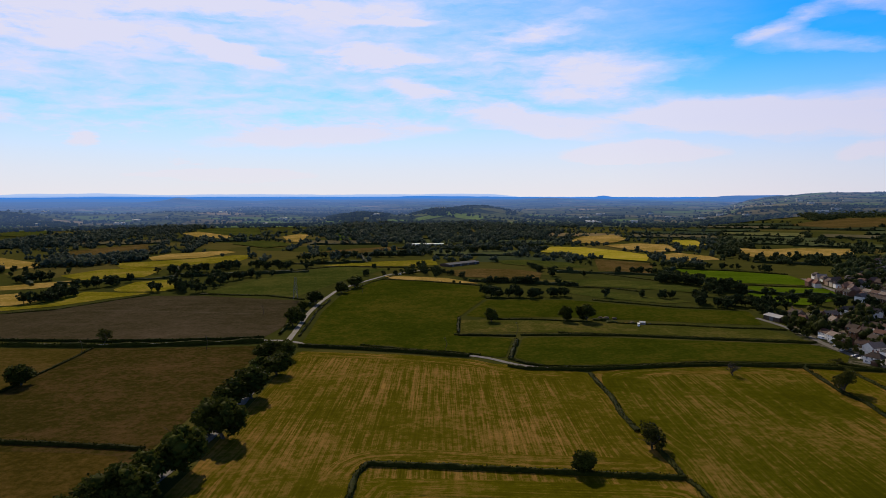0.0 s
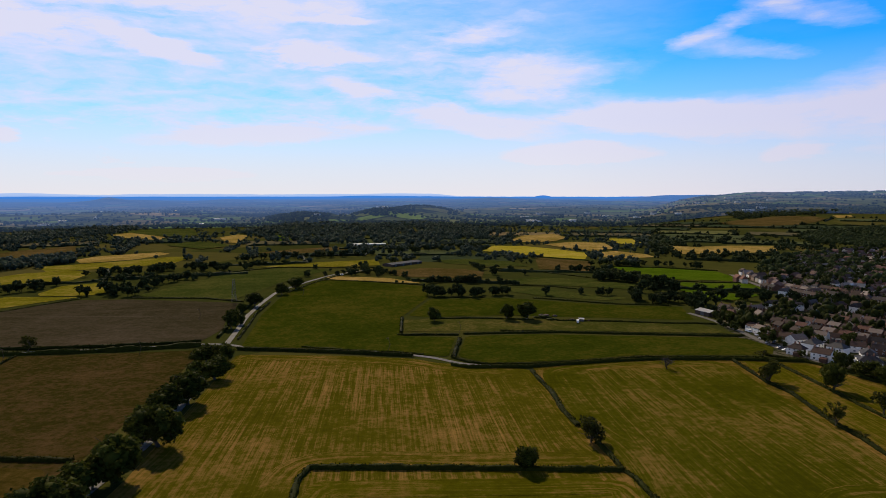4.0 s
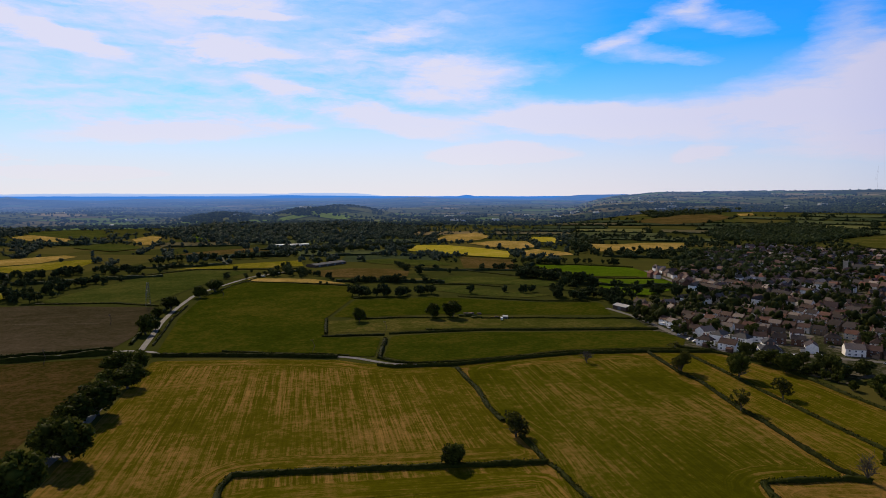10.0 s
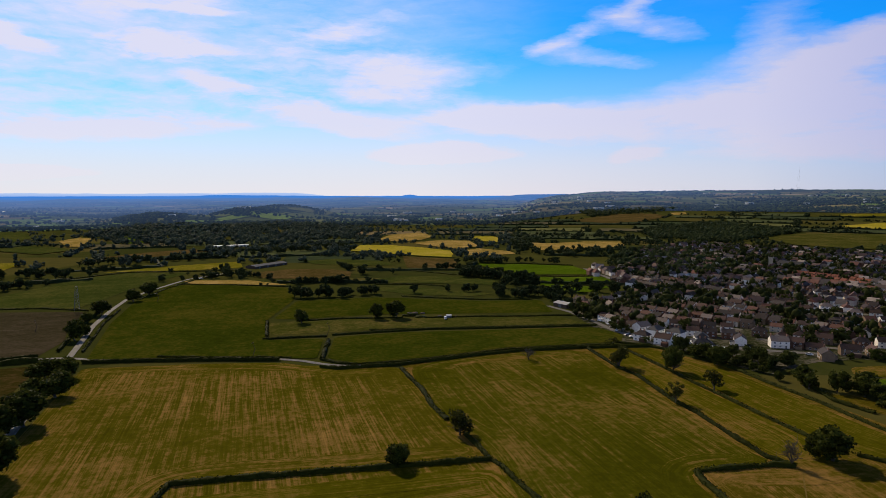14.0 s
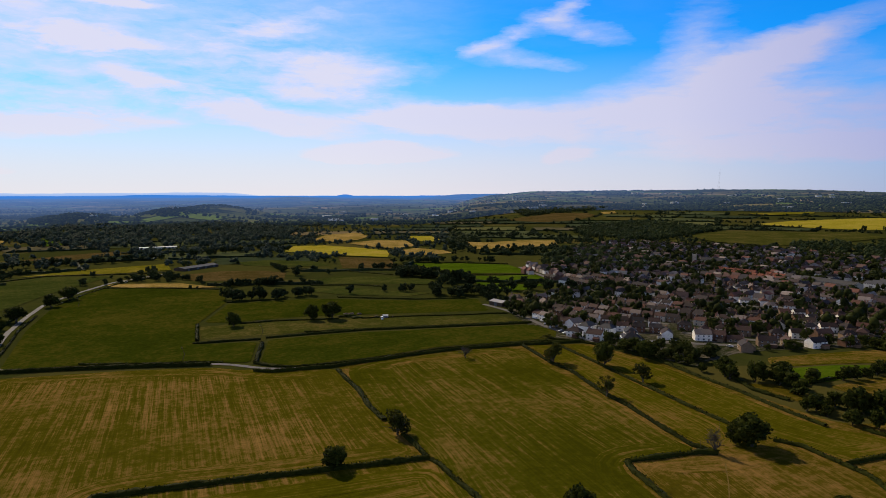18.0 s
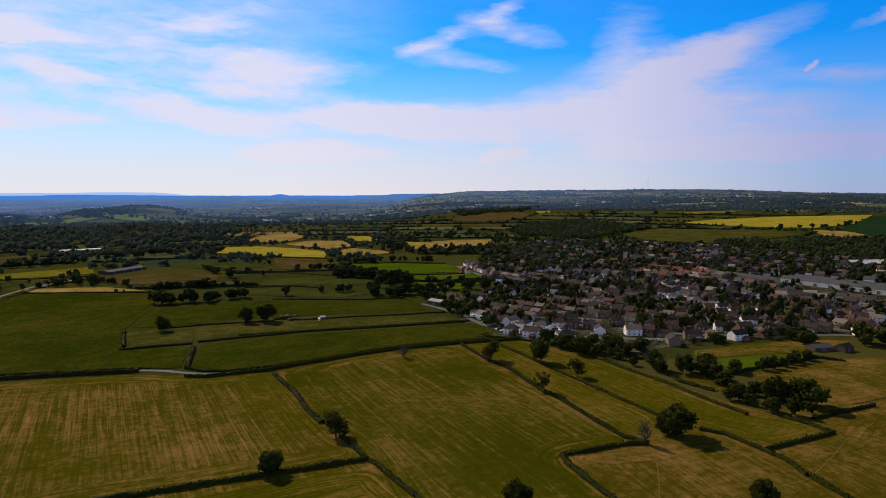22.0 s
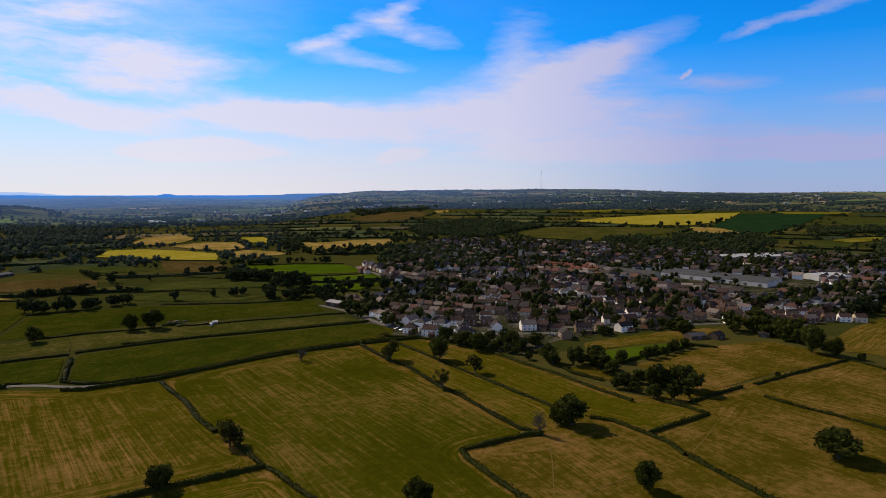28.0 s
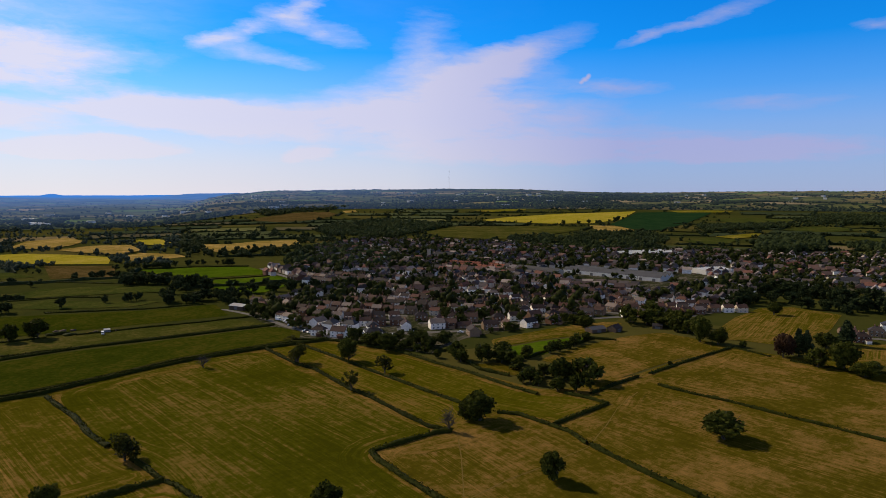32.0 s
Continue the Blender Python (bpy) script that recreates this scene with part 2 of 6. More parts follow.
FIELD = {
    "hay": field_material("cut_hay_grass", (0.07, 0.063, 0.004), (0.185, 0.112, 0.03), 0.45, 0.72, 2.2, 0.011),
    "hay2": field_material("hay_aftermath", (0.07, 0.066, 0.003), (0.165, 0.103, 0.024), 0.36, 0.72, 2.1),
    "hay3": field_material("mown_meadow", (0.058, 0.058, 0.003), (0.155, 0.1, 0.025), 0.36, 0.62, 2.1),
    "dry": field_material("dry_meadow", (0.074, 0.06, 0.005), (0.18, 0.108, 0.029), 0.45, 0.5, 2.0, 0.03),
    "brown": field_material("rough_brown_pasture", (0.033, 0.028, 0.006), (0.066, 0.042, 0.016), 0.42, 0.08, 6.0, 0.01),
    "brown2": field_material("dry_brown_pasture", (0.048, 0.038, 0.007), (0.08, 0.054, 0.016), 0.5, 0.1, 6.0),
    "brown3": field_material("tussocky_brown_grass", (0.044, 0.033, 0.006), (0.08, 0.052, 0.014), 0.5, 0.08, 6.0),
    "plough": field_material("bare_tilled_soil", (0.042, 0.035, 0.018), (0.064, 0.05, 0.032), 0.45, 0.3, 9.0, 0.008),
    "lime": field_material("yellow_green_ley", (0.145, 0.13, 0.01), (0.25, 0.185, 0.04), 0.35, 0.25, 6.0),
    "yellow": field_material("flowering_ley", (0.29, 0.245, 0.02), (0.35, 0.27, 0.05), 0.4, 0.15, 6.0),
    "straw": field_material("straw_coloured_grass", (0.21, 0.15, 0.03), (0.34, 0.23, 0.075), 0.5, 0.25, 5.0),
    "dry_red": field_material("reddish_dry_grass", (0.062, 0.047, 0.012), (0.105, 0.07, 0.026), 0.5, 0.2, 5.0),
    "pasture": field_material("green_pasture", (0.04, 0.052, 0.01), (0.072, 0.07, 0.016), 0.4, 0.15, 6.0),
    "pasture_dark": field_material("dark_green_pasture", (0.03, 0.04, 0.003), (0.06, 0.055, 0.007), 0.43, 0.12, 6.0, 0.012),
    "pasture_rough": field_material("rough_paddock", (0.048, 0.054, 0.009), (0.1, 0.08, 0.022), 0.42, 0.12, 6.0),
    "pasture_bright": field_material("bright_green_pasture", (0.055, 0.095, 0.004), (0.085, 0.115, 0.008), 0.35, 0.15, 8.0),
    "gardens": field_material("town_gardens", (0.028, 0.033, 0.012), (0.13, 0.112, 0.092), 0.42, 0.0, 6.0, 0.06),
    "crop_dark": field_material("dark_green_crop", (0.012, 0.034, 0.012), (0.02, 0.044, 0.014), 0.4, 0.15, 8.0),
}
FIELD_LABEL = {
    "hay": "mown hay field with straw-coloured swath lines", "hay2": "green hay meadow with faint mowing lines", "hay3": "large mown green meadow with pale mowing lines",
    "dry": "sun-dried meadow, tawny and green in patches", "brown": "dark brownish-green rough pasture", "brown2": "dry brown pasture behind a hedge", "brown3": "tussocky brown grass beside a hedge",
    "plough": "wide field of bare dark tilled soil", "lime": "bright yellow-green strip of young grass", "yellow": "bright yellow flowering field", "straw": "straw-coloured field of dry grass",
    "dry_red": "reddish-brown field of dry grass", "pasture": "green pasture closed in by hedges", "pasture_dark": "large dark green grazing field", "pasture_rough": "narrow rough green paddock",
    "pasture_bright": "bright green pasture edged by hedges", "gardens": "gardens, yards and paving between the town's houses", "crop_dark": "field of dark blue-green crop",
}


def ground_material():
    m, t, bsdf = material("vale_grassland")
    where = node(t, "ShaderNodeNewGeometry").outputs["Position"]
    cells = node(t, "ShaderNodeTexVoronoi", feature="F1")
    cells.inputs["Scale"].default_value = 0.0065
    link(t, where, cells.inputs["Vector"])
    tone = node(t, "ShaderNodeSeparateXYZ")
    link(t, cells.outputs["Color"], tone.inputs[0])
    colour = ramp(t, tone.outputs[0], [(0.0, (0.028, 0.036, 0.01)), (0.35, (0.04, 0.047, 0.012)), (0.6, (0.056, 0.058, 0.014)), (0.85, (0.075, 0.068, 0.018)), (1.0, (0.12, 0.095, 0.03))])
    fine = noise_tex(t, where, 0.05, 6, 0.65).outputs["Fac"]
    colour = mix(t, 0.5, colour, ramp(t, fine, [(0.3, (0.03, 0.036, 0.008)), (0.7, (0.062, 0.06, 0.012))]))
    link(t, colour, bsdf.inputs["Base Color"])
    bsdf.inputs["Roughness"].default_value = 0.95
    bsdf.inputs["Specular IOR Level"].default_value = 0.0
    return m


def leaf_material(name, dark, light, glow=0.2, scale=0.6):
    """Leaves: every clump its own tone, some light passing through."""
    m, t, bsdf = material(name)
    geo = node(t, "ShaderNodeNewGeometry")
    info = node(t, "ShaderNodeObjectInfo")
    wood = noise_tex(t, geo.outputs["Position"], scale, 3, 0.6).outputs["Fac"]
    k = math_node(t, "MULTIPLY_ADD", geo.outputs["Random Per Island"], 0.45, math_node(t, "MULTIPLY_ADD", info.outputs["Random"], 0.35, math_node(t, "MULTIPLY_ADD", wood, 0.8, -0.35)))
    colour = ramp(t, k, [(0.0, dark), (0.8, light)])
    link(t, colour, bsdf.inputs["Base Color"])
    bsdf.inputs["Roughness"].default_value = 0.7
    bsdf.inputs["Specular IOR Level"].default_value = 0.03
    through_ = node(t, "ShaderNodeBsdfTranslucent")
    link(t, colour, through_.inputs["Color"])
    both = node(t, "ShaderNodeMixShader")
    both.inputs[0].default_value = glow
    link(t, bsdf.outputs[0], both.inputs[1]), link(t, through_.outputs[0], both.inputs[2])
    link(t, both.outputs[0], t.nodes["Material Output"].inputs[0])
    return m


def plain_material(name, colour, rough=0.8, spread=0.25, scale=0.4, metal=0.0, spec=0.25):
    m, t, bsdf = material(name)
    where = node(t, "ShaderNodeNewGeometry").outputs["Position"]
    a = noise_tex(t, where, scale, 5, 0.65).outputs["Fac"]
    b = noise_tex(t, where, scale * 7, 3, 0.6).outputs["Fac"]
    k = math_node(t, "ADD", math_node(t, "MULTIPLY", a, 0.7), math_node(t, "MULTIPLY", b, 0.3))
    link(t, ramp(t, k, [(0.3, tuple(c * (1 - spread) for c in colour)), (0.7, tuple(min(1, c * (1 + spread)) for c in colour))]), bsdf.inputs["Base Color"])
    bsdf.inputs["Roughness"].default_value, bsdf.inputs["Metallic"].default_value, bsdf.inputs["Specular IOR Level"].default_value = rough, metal, spec
    return m


def varied_material(name, tones, rough=0.85, scale=0.5):
    """One coat of many: the tone is picked by the object's own random number, then weathered."""
    m, t, bsdf = material(name)
    info = node(t, "ShaderNodeObjectInfo").outputs["Random"]
    geo = node(t, "ShaderNodeNewGeometry")
    pick = math_node(t, "FRACT", math_node(t, "ADD", info, geo.outputs["Random Per Island"])) if name.startswith("far") else info
    colour = ramp(t, pick, [(i / len(tones), c) for i, c in enumerate(tones)], "CONSTANT")
    worn = noise_tex(t, geo.outputs["Position"], scale, 5, 0.7).outputs["Fac"]
    colour = mix(t, 1.0, colour, ramp(t, worn, [(0.25, (0.7, 0.7, 0.7)), (0.75, (1.15, 1.12, 1.08))]), "MULTIPLY")
    link(t, colour, bsdf.inputs["Base Color"])
    bsdf.inputs["Roughness"].default_value = rough
    bsdf.inputs["Specular IOR Level"].default_value = 0.06 if rough > 0.5 else 0.4
    return m


GROUND = ground_material()
LEAF_OAK = leaf_material("oak_leaves", (0.01, 0.016, 0.003), (0.07, 0.079, 0.012), 0.3)
LEAF_ASH = leaf_material("ash_leaves", (0.018, 0.022, 0.005), (0.075, 0.075, 0.014), 0.3)
LEAF_COPPER = leaf_material("copper_beech_leaves", (0.03, 0.016, 0.01), (0.075, 0.045, 0.022))
LEAF_FIR = leaf_material("fir_needles", (0.012, 0.022, 0.01), (0.04, 0.055, 0.02), 0.1)
LEAF_HEDGE = leaf_material("hedge_leaves", (0.007, 0.011, 0.002), (0.038, 0.044, 0.006), 0.2, 0.4)
LEAF_FAR = leaf_material("far_leaves", (0.011, 0.019, 0.008), (0.047, 0.062, 0.021), 0.3, 0.25)
LEAF_TOWN = leaf_material("garden_leaves", (0.008, 0.013, 0.004), (0.058, 0.066, 0.014), 0.25, 0.2)
# leaves of the valley woods: paler and bluer, haze put into the base colour
LEAF_HAZED = leaf_material("hazed_vale_leaves", (0.022, 0.036, 0.027), (0.085, 0.108, 0.066), 0.33, 0.25)
BARK = plain_material("grey_bark", (0.06, 0.05, 0.038), 0.9, 0.35, 2.0)
ASPHALT = plain_material("worn_asphalt", (0.12, 0.112, 0.1), 0.8, 0.3, 0.3, 0.0, 0.15)
PATH = plain_material("trodden_grass", (0.135, 0.095, 0.026), 0.95, 0.3, 0.5, 0.0, 0.0)
TRAMLINE = plain_material("wheel_worn_soil", (0.08, 0.066, 0.046), 0.95, 0.25, 0.5, 0.0, 0.0)
WALLS = varied_material("house_wall", [(0.86, 0.82, 0.74), (0.88, 0.84, 0.77), (0.12, 0.068, 0.046), (0.2, 0.14, 0.09), (0.12, 0.068, 0.044), (0.6, 0.52, 0.4), (0.13, 0.075, 0.05), (0.85, 0.83, 0.78), (0.16, 0.1, 0.065), (0.24, 0.17, 0.11)])
WALL_WHITE = plain_material("white_render", (0.86, 0.83, 0.76), 0.85, 0.08, 0.6)
WALL_BRICK = varied_material("brick_wall", [(0.15, 0.08, 0.05), (0.18, 0.1, 0.06), (0.13, 0.07, 0.045), (0.22, 0.15, 0.1)])
ROOFS = varied_material("tiled_roof", [(0.052, 0.036, 0.032), (0.072, 0.047, 0.04), (0.036, 0.032, 0.033), (0.09, 0.056, 0.047), (0.06, 0.051, 0.05), (0.115, 0.06, 0.047), (0.042, 0.034, 0.033), (0.19, 0.155, 0.137), (0.052, 0.038, 0.035)], 0.7, 0.9)
ROOF_SLATE = varied_material("slate_roof", [(0.055, 0.054, 0.056), (0.08, 0.078, 0.077), (0.045, 0.044, 0.047)], 0.6, 0.8)
ROOF_RED = varied_material("red_pantile_roof", [(0.18, 0.068, 0.045), (0.21, 0.08, 0.052), (0.15, 0.06, 0.042)], 0.75, 0.8)
GLASS = plain_material("window_glass", (0.03, 0.035, 0.04), 0.12, 0.2, 1.0, 0.0, 0.6)
PAINT = plain_material("white_paint", (0.75, 0.75, 0.73), 0.6, 0.05)
BRICK_STACK = plain_material("chimney_brick", (0.24, 0.13, 0.09), 0.9, 0.25, 1.5)
STONE = plain_material("grey_limestone", (0.36, 0.31, 0.23), 0.9, 0.25, 0.3)
SHEET_GREY = plain_material("grey_sheet_roof", (0.08, 0.082, 0.09), 0.75, 0.2, 0.1, 0.0, 0.04)
SHEET_PALE = plain_material("pale_sheet_roof", (0.3, 0.29, 0.29), 0.6, 0.12, 0.15)
SHEET_WHITE = plain_material("white_sheet_roof", (0.5, 0.5, 0.48), 0.55, 0.08, 0.1)
RUST = plain_material("rusty_sheet", (0.1, 0.07, 0.052), 0.85, 0.3, 0.4)
STEEL = plain_material("galvanised_steel", (0.12, 0.12, 0.12), 0.6, 0.1, 1.0, 0.3)
TIMBER = plain_material("tarred_timber", (0.07, 0.05, 0.035), 0.9, 0.3, 2.0)
TYRE = plain_material("tyre_rubber", (0.02, 0.02, 0.02), 0.9, 0.2)
CAR = varied_material("car_paint", [(0.75, 0.75, 0.75), (0.5, 0.51, 0.53), (0.06, 0.07, 0.1), (0.7, 0.7, 0.72), (0.2, 0.02, 0.02)], 0.3)


# ---- building blocks ----
def mesh_of(name, verts, faces, mat, uv=None, smooth_=False):
    me = bpy.data.meshes.new(name)
    if isinstance(verts, np.ndarray):
        nv, nf, k = len(verts), len(faces), faces.shape[1]
        me.vertices.add(nv), me.loops.add(nf * k), me.polygons.add(nf)
        me.vertices.foreach_set("co", verts.astype(np.float32).ravel())
        me.loops.foreach_set("vertex_index", faces.astype(np.int32).ravel())
        me.polygons.foreach_set("loop_start", np.arange(0, nf * k, k, dtype=np.int32))
        me.update(calc_edges=True)
    else:
        me.from_pydata(verts, [], faces)
    me.materials.append(mat)
    if smooth_:
        me.polygons.foreach_set("use_smooth", [True] * len(me.polygons))
    if uv is not None:
        layer = me.uv_layers.new(name="lie")
        for lp in me.loops:
            layer.data[lp.index].uv = uv(me.vertices[lp.vertex_index].co)
    return me


def child(name, me, parent, label="", at=None):
    ob = new(name, me)
    ob.parent = parent
    if at is not None:
        ob.matrix_local = at
    return tagged(ob, label)


def smooth(a, b, v):
    v = min(1.0, max(0.0, (v - a) / (b - a)))
    return v * v * (3 - 2 * v)


def height(x, y):
    """The lie of the land: level near by, rising gently to the east."""
    r = math.hypot(x, y)
    if r < 1300:
        return 0.0
    az = math.degrees(math.atan2(x, y))
    east = smooth(16, 38, az) * (1 - smooth(110, 150, az))
    z = 40 * east * smooth(1500, 3500, r)
    return z


def make_ground():
    rings = [0, 60, 150, 300, 600, 900, 1200] + list(range(1300, 4960, 60)) + [4960]
    n = 240
    verts = [(0, 0, 0)]
    for r in rings[1:]:
        for i in range(n):
            a = 2 * math.pi * i / n
            x, y = r * math.sin(a), r * math.cos(a)
            # beyond the near country it dips under the far one
            edge = 1990 + 760 * smooth(19, 31, math.degrees(math.atan2(x, y)))
            verts.append((x, y, height(x, y) - 60 * smooth(edge + 30, edge + 250, r)))
    faces = [(0, 1 + i, 1 + (i + 1) % n) for i in range(n)]
    for k in range(len(rings) - 2):
        b = 1 + k * n
        faces += [(b + i, b + n + i, b + n + (i + 1) % n, b + (i + 1) % n) for i in range(n)]
    me = mesh_of("ground", verts, [f[::-1] for f in faces], GROUND, smooth_=True)
    tagged(new("ground", me), "rolling green farmland reaching to the horizon", "ground", kind="structure")


make_ground()
from mathutils import geometry


def inside(x, y, poly):
    hit, j = False, len(poly) - 1
    for i in range(len(poly)):
        (xi, yi), (xj, yj) = poly[i], poly[j]
        if (yi > y) != (yj > y) and x < (xj - xi) * (y - yi) / (yj - yi) + xi:
            hit = not hit
        j = i
    return hit


PLOTS = []


def rounded(poly, times=1):
    """The outline with its corners cut once, so that no field ends in needle-sharp corners."""
    for _ in range(times):
        out = []
        for i in range(len(poly)):
            (ax, ay), (bx, by), (cx, cy) = poly[i - 1], poly[i], poly[(i + 1) % len(poly)]
            la, lc = math.hypot(ax - bx, ay - by), math.hypot(cx - bx, cy - by)
            ka, kc = min(0.25, 3 / max(la, 1)), min(0.25, 3 / max(lc, 1))
            out += [(bx + (ax - bx) * ka, by + (ay - by) * ka), (bx + (cx - bx) * kc, by + (cy - by) * kc)]
        poly = out
    return poly


def field(kind, angle, poly, lift=None):
    """One field, draped on the land, its lines running at that angle from the east."""
    PLOTS.append(poly)
    poly = rounded(poly)
    far = max(math.hypot(x, y) for x, y in poly)
    lift = lift or (0.12 if far < 700 else 0.3 if far < 1300 else 1.2) + 0.004 * len(PLOTS)
    bm = bmesh.new()
    vs = [bm.verts.new((x, y, 0)) for x, y in poly]
    for tri in geometry.tessellate_polygon([[Vector((x, y, 0)) for x, y in poly]]):
        try:
            bm.faces.new([vs[i] for i in tri])
        except ValueError:
            pass
    if far > 1300:
        for _ in range(4):
            long_ = [e for e in bm.edges if e.calc_length() > 90]
            if not long_:
                break
            bmesh.ops.subdivide_edges(bm, edges=long_, cuts=1)
            bmesh.ops.triangulate(bm, faces=bm.faces[:])
    for v in bm.verts:
        v.co.z = height(v.co.x, v.co.y) + lift
    for f in bm.faces:
        if f.normal.z < 0 or f.calc_area() and f.normal.z <= 0:
            f.normal_flip()
    c, s = math.cos(radians(angle)), math.sin(radians(angle))
    layer = bm.loops.layers.uv.new("lie")
    for f in bm.faces:
        for lp in f.loops:
            x, y = lp.vert.co.x, lp.vert.co.y
            lp[layer].uv = (-s * x + c * y, c * x + s * y)
    me = bpy.data.meshes.new("field")
    bm.to_mesh(me)
    bm.free()
    me.materials.append(FIELD[kind])
    if kind == "gardens":
        return tagged(new("ground_gardens", me), FIELD_LABEL[kind], "ground", kind="structure")
    ob = tagged(new("field", me), FIELD_LABEL[kind], "field", "farm fields", "structure")
    if kind in ("hay", "hay2", "hay3", "dry") and far < 700:
        headland(ob, kind, poly, 13.0, lift + 0.05)
    return ob


def headland(ob, kind, poly, wide, z):
    """The mown rounds along the field's edge: lines that follow the hedge."""
    if sum(a[0] * b[1] - b[0] * a[1] for a, b in zip(poly, poly[1:] + poly[:1])) < 0:
        poly = poly[::-1]
    edge, n = [(x, y) for x, y, a in along(poly + poly[:1], 9)][:-1], 0
    for _ in range(2):
        edge = [((a[0] + 2 * b[0] + c[0]) / 4, (a[1] + 2 * b[1] + c[1]) / 4) for a, b, c in zip(edge[-1:] + edge[:-1], edge, edge[1:] + edge[:1])]
    n = len(edge)
    norm = []
    for i in range(n):
        (ax, ay), (cx, cy) = edge[i - 1], edge[(i + 1) % n]
        k = max(1e-3, math.hypot(cx - ax, cy - ay))
        norm.append((-(cy - ay) / k, (cx - ax) / k))
    for _ in range(3):
        norm = [tuple((a[k] + 2 * b[k] + c[k]) / 4 for k in (0, 1)) for a, b, c in zip(norm[-1:] + norm[:-1], norm, norm[1:] + norm[:1])]
    verts, uvs, run = [], [], 0.0
    for i in range(n + 1):
        (x, y), (u, w) = edge[i % n], norm[i % n]
        for k in (0.05, 1.0):
            verts.append((x + u * wide * k, y + w * wide * k, z + 0.02 * k))
            uvs.append((wide * k, run))
        run += math.hypot(edge[(i + 1) % n][0] - x, edge[(i + 1) % n][1] - y)
    faces = [(2 * i, 2 * i + 2, 2 * i + 3, 2 * i + 1) for i in range(n)]
    me = mesh_of("headland", verts, faces, FIELD[kind])
    layer = me.uv_layers.new(name="lie")
    for lp in me.loops:
        layer.data[lp.index].uv = uvs[lp.vertex_index]
    child("headland", me, ob)


def along(path, step):
    """Points every step metres along a path, with the way they face."""
    out = []
    for (ax, ay), (bx, by) in zip(path, path[1:]):
        n = max(1, round(math.hypot(bx - ax, by - ay) / step))
        for i in range(n):
            out.append((ax + (bx - ax) * i / n, ay + (by - ay) * i / n, math.atan2(by - ay, bx - ax)))
    out.append((*path[-1], out[-1][2]))
    return out


def road(path, width):
    pts = along(path, 8)
    for _ in range(3):
        pts = [pts[0]] + [tuple((a[k] + 2 * b[k] + c[k]) / 4 for k in (0, 1)) + (math.atan2(c[1] - a[1], c[0] - a[0]),) for a, b, c in zip(pts, pts[1:], pts[2:])] + [pts[-1]]
    verts, faces = [], []
    for x, y, a in pts:
        dx, dy = -math.sin(a) * width / 2, math.cos(a) * width / 2
        z = height(x, y) + 0.3
        verts += [(x + dx * 1.15, y + dy * 1.15, z - 0.12), (x + dx, y + dy, z), (x - dx, y - dy, z), (x - dx * 1.15, y - dy * 1.15, z - 0.12)]
    for i in range(len(pts) - 1):
        b = 4 * i
        faces += [(b + k, b + k + 1, b + k + 5, b + k + 4)[::-1] for k in range(3)]
    return tagged(new("road", mesh_of("road", verts, faces, ASPHALT)), "narrow pale asphalt lane between hedges", "road", kind="structure")


def track(path, width, mat=None):
    """A worn line across the grass."""
    pts = along(path, 6)
    verts, faces = [], []
    for i, (x, y, a) in enumerate(pts):
        k = width / 2 * (0.8 + 0.4 * noise.noise((x * 0.1, y * 0.1, 0)))
        verts += [(x - math.sin(a) * k, y + math.cos(a) * k, 0.25), (x + math.sin(a) * k, y - math.cos(a) * k, 0.25)]
    faces = [(2 * i, 2 * i + 1, 2 * i + 3, 2 * i + 2) for i in range(len(pts) - 1)]
    return tagged(new("footpath", mesh_of("footpath", verts, faces, mat or PATH)), "faint trodden path across the grass", "path", kind="structure")


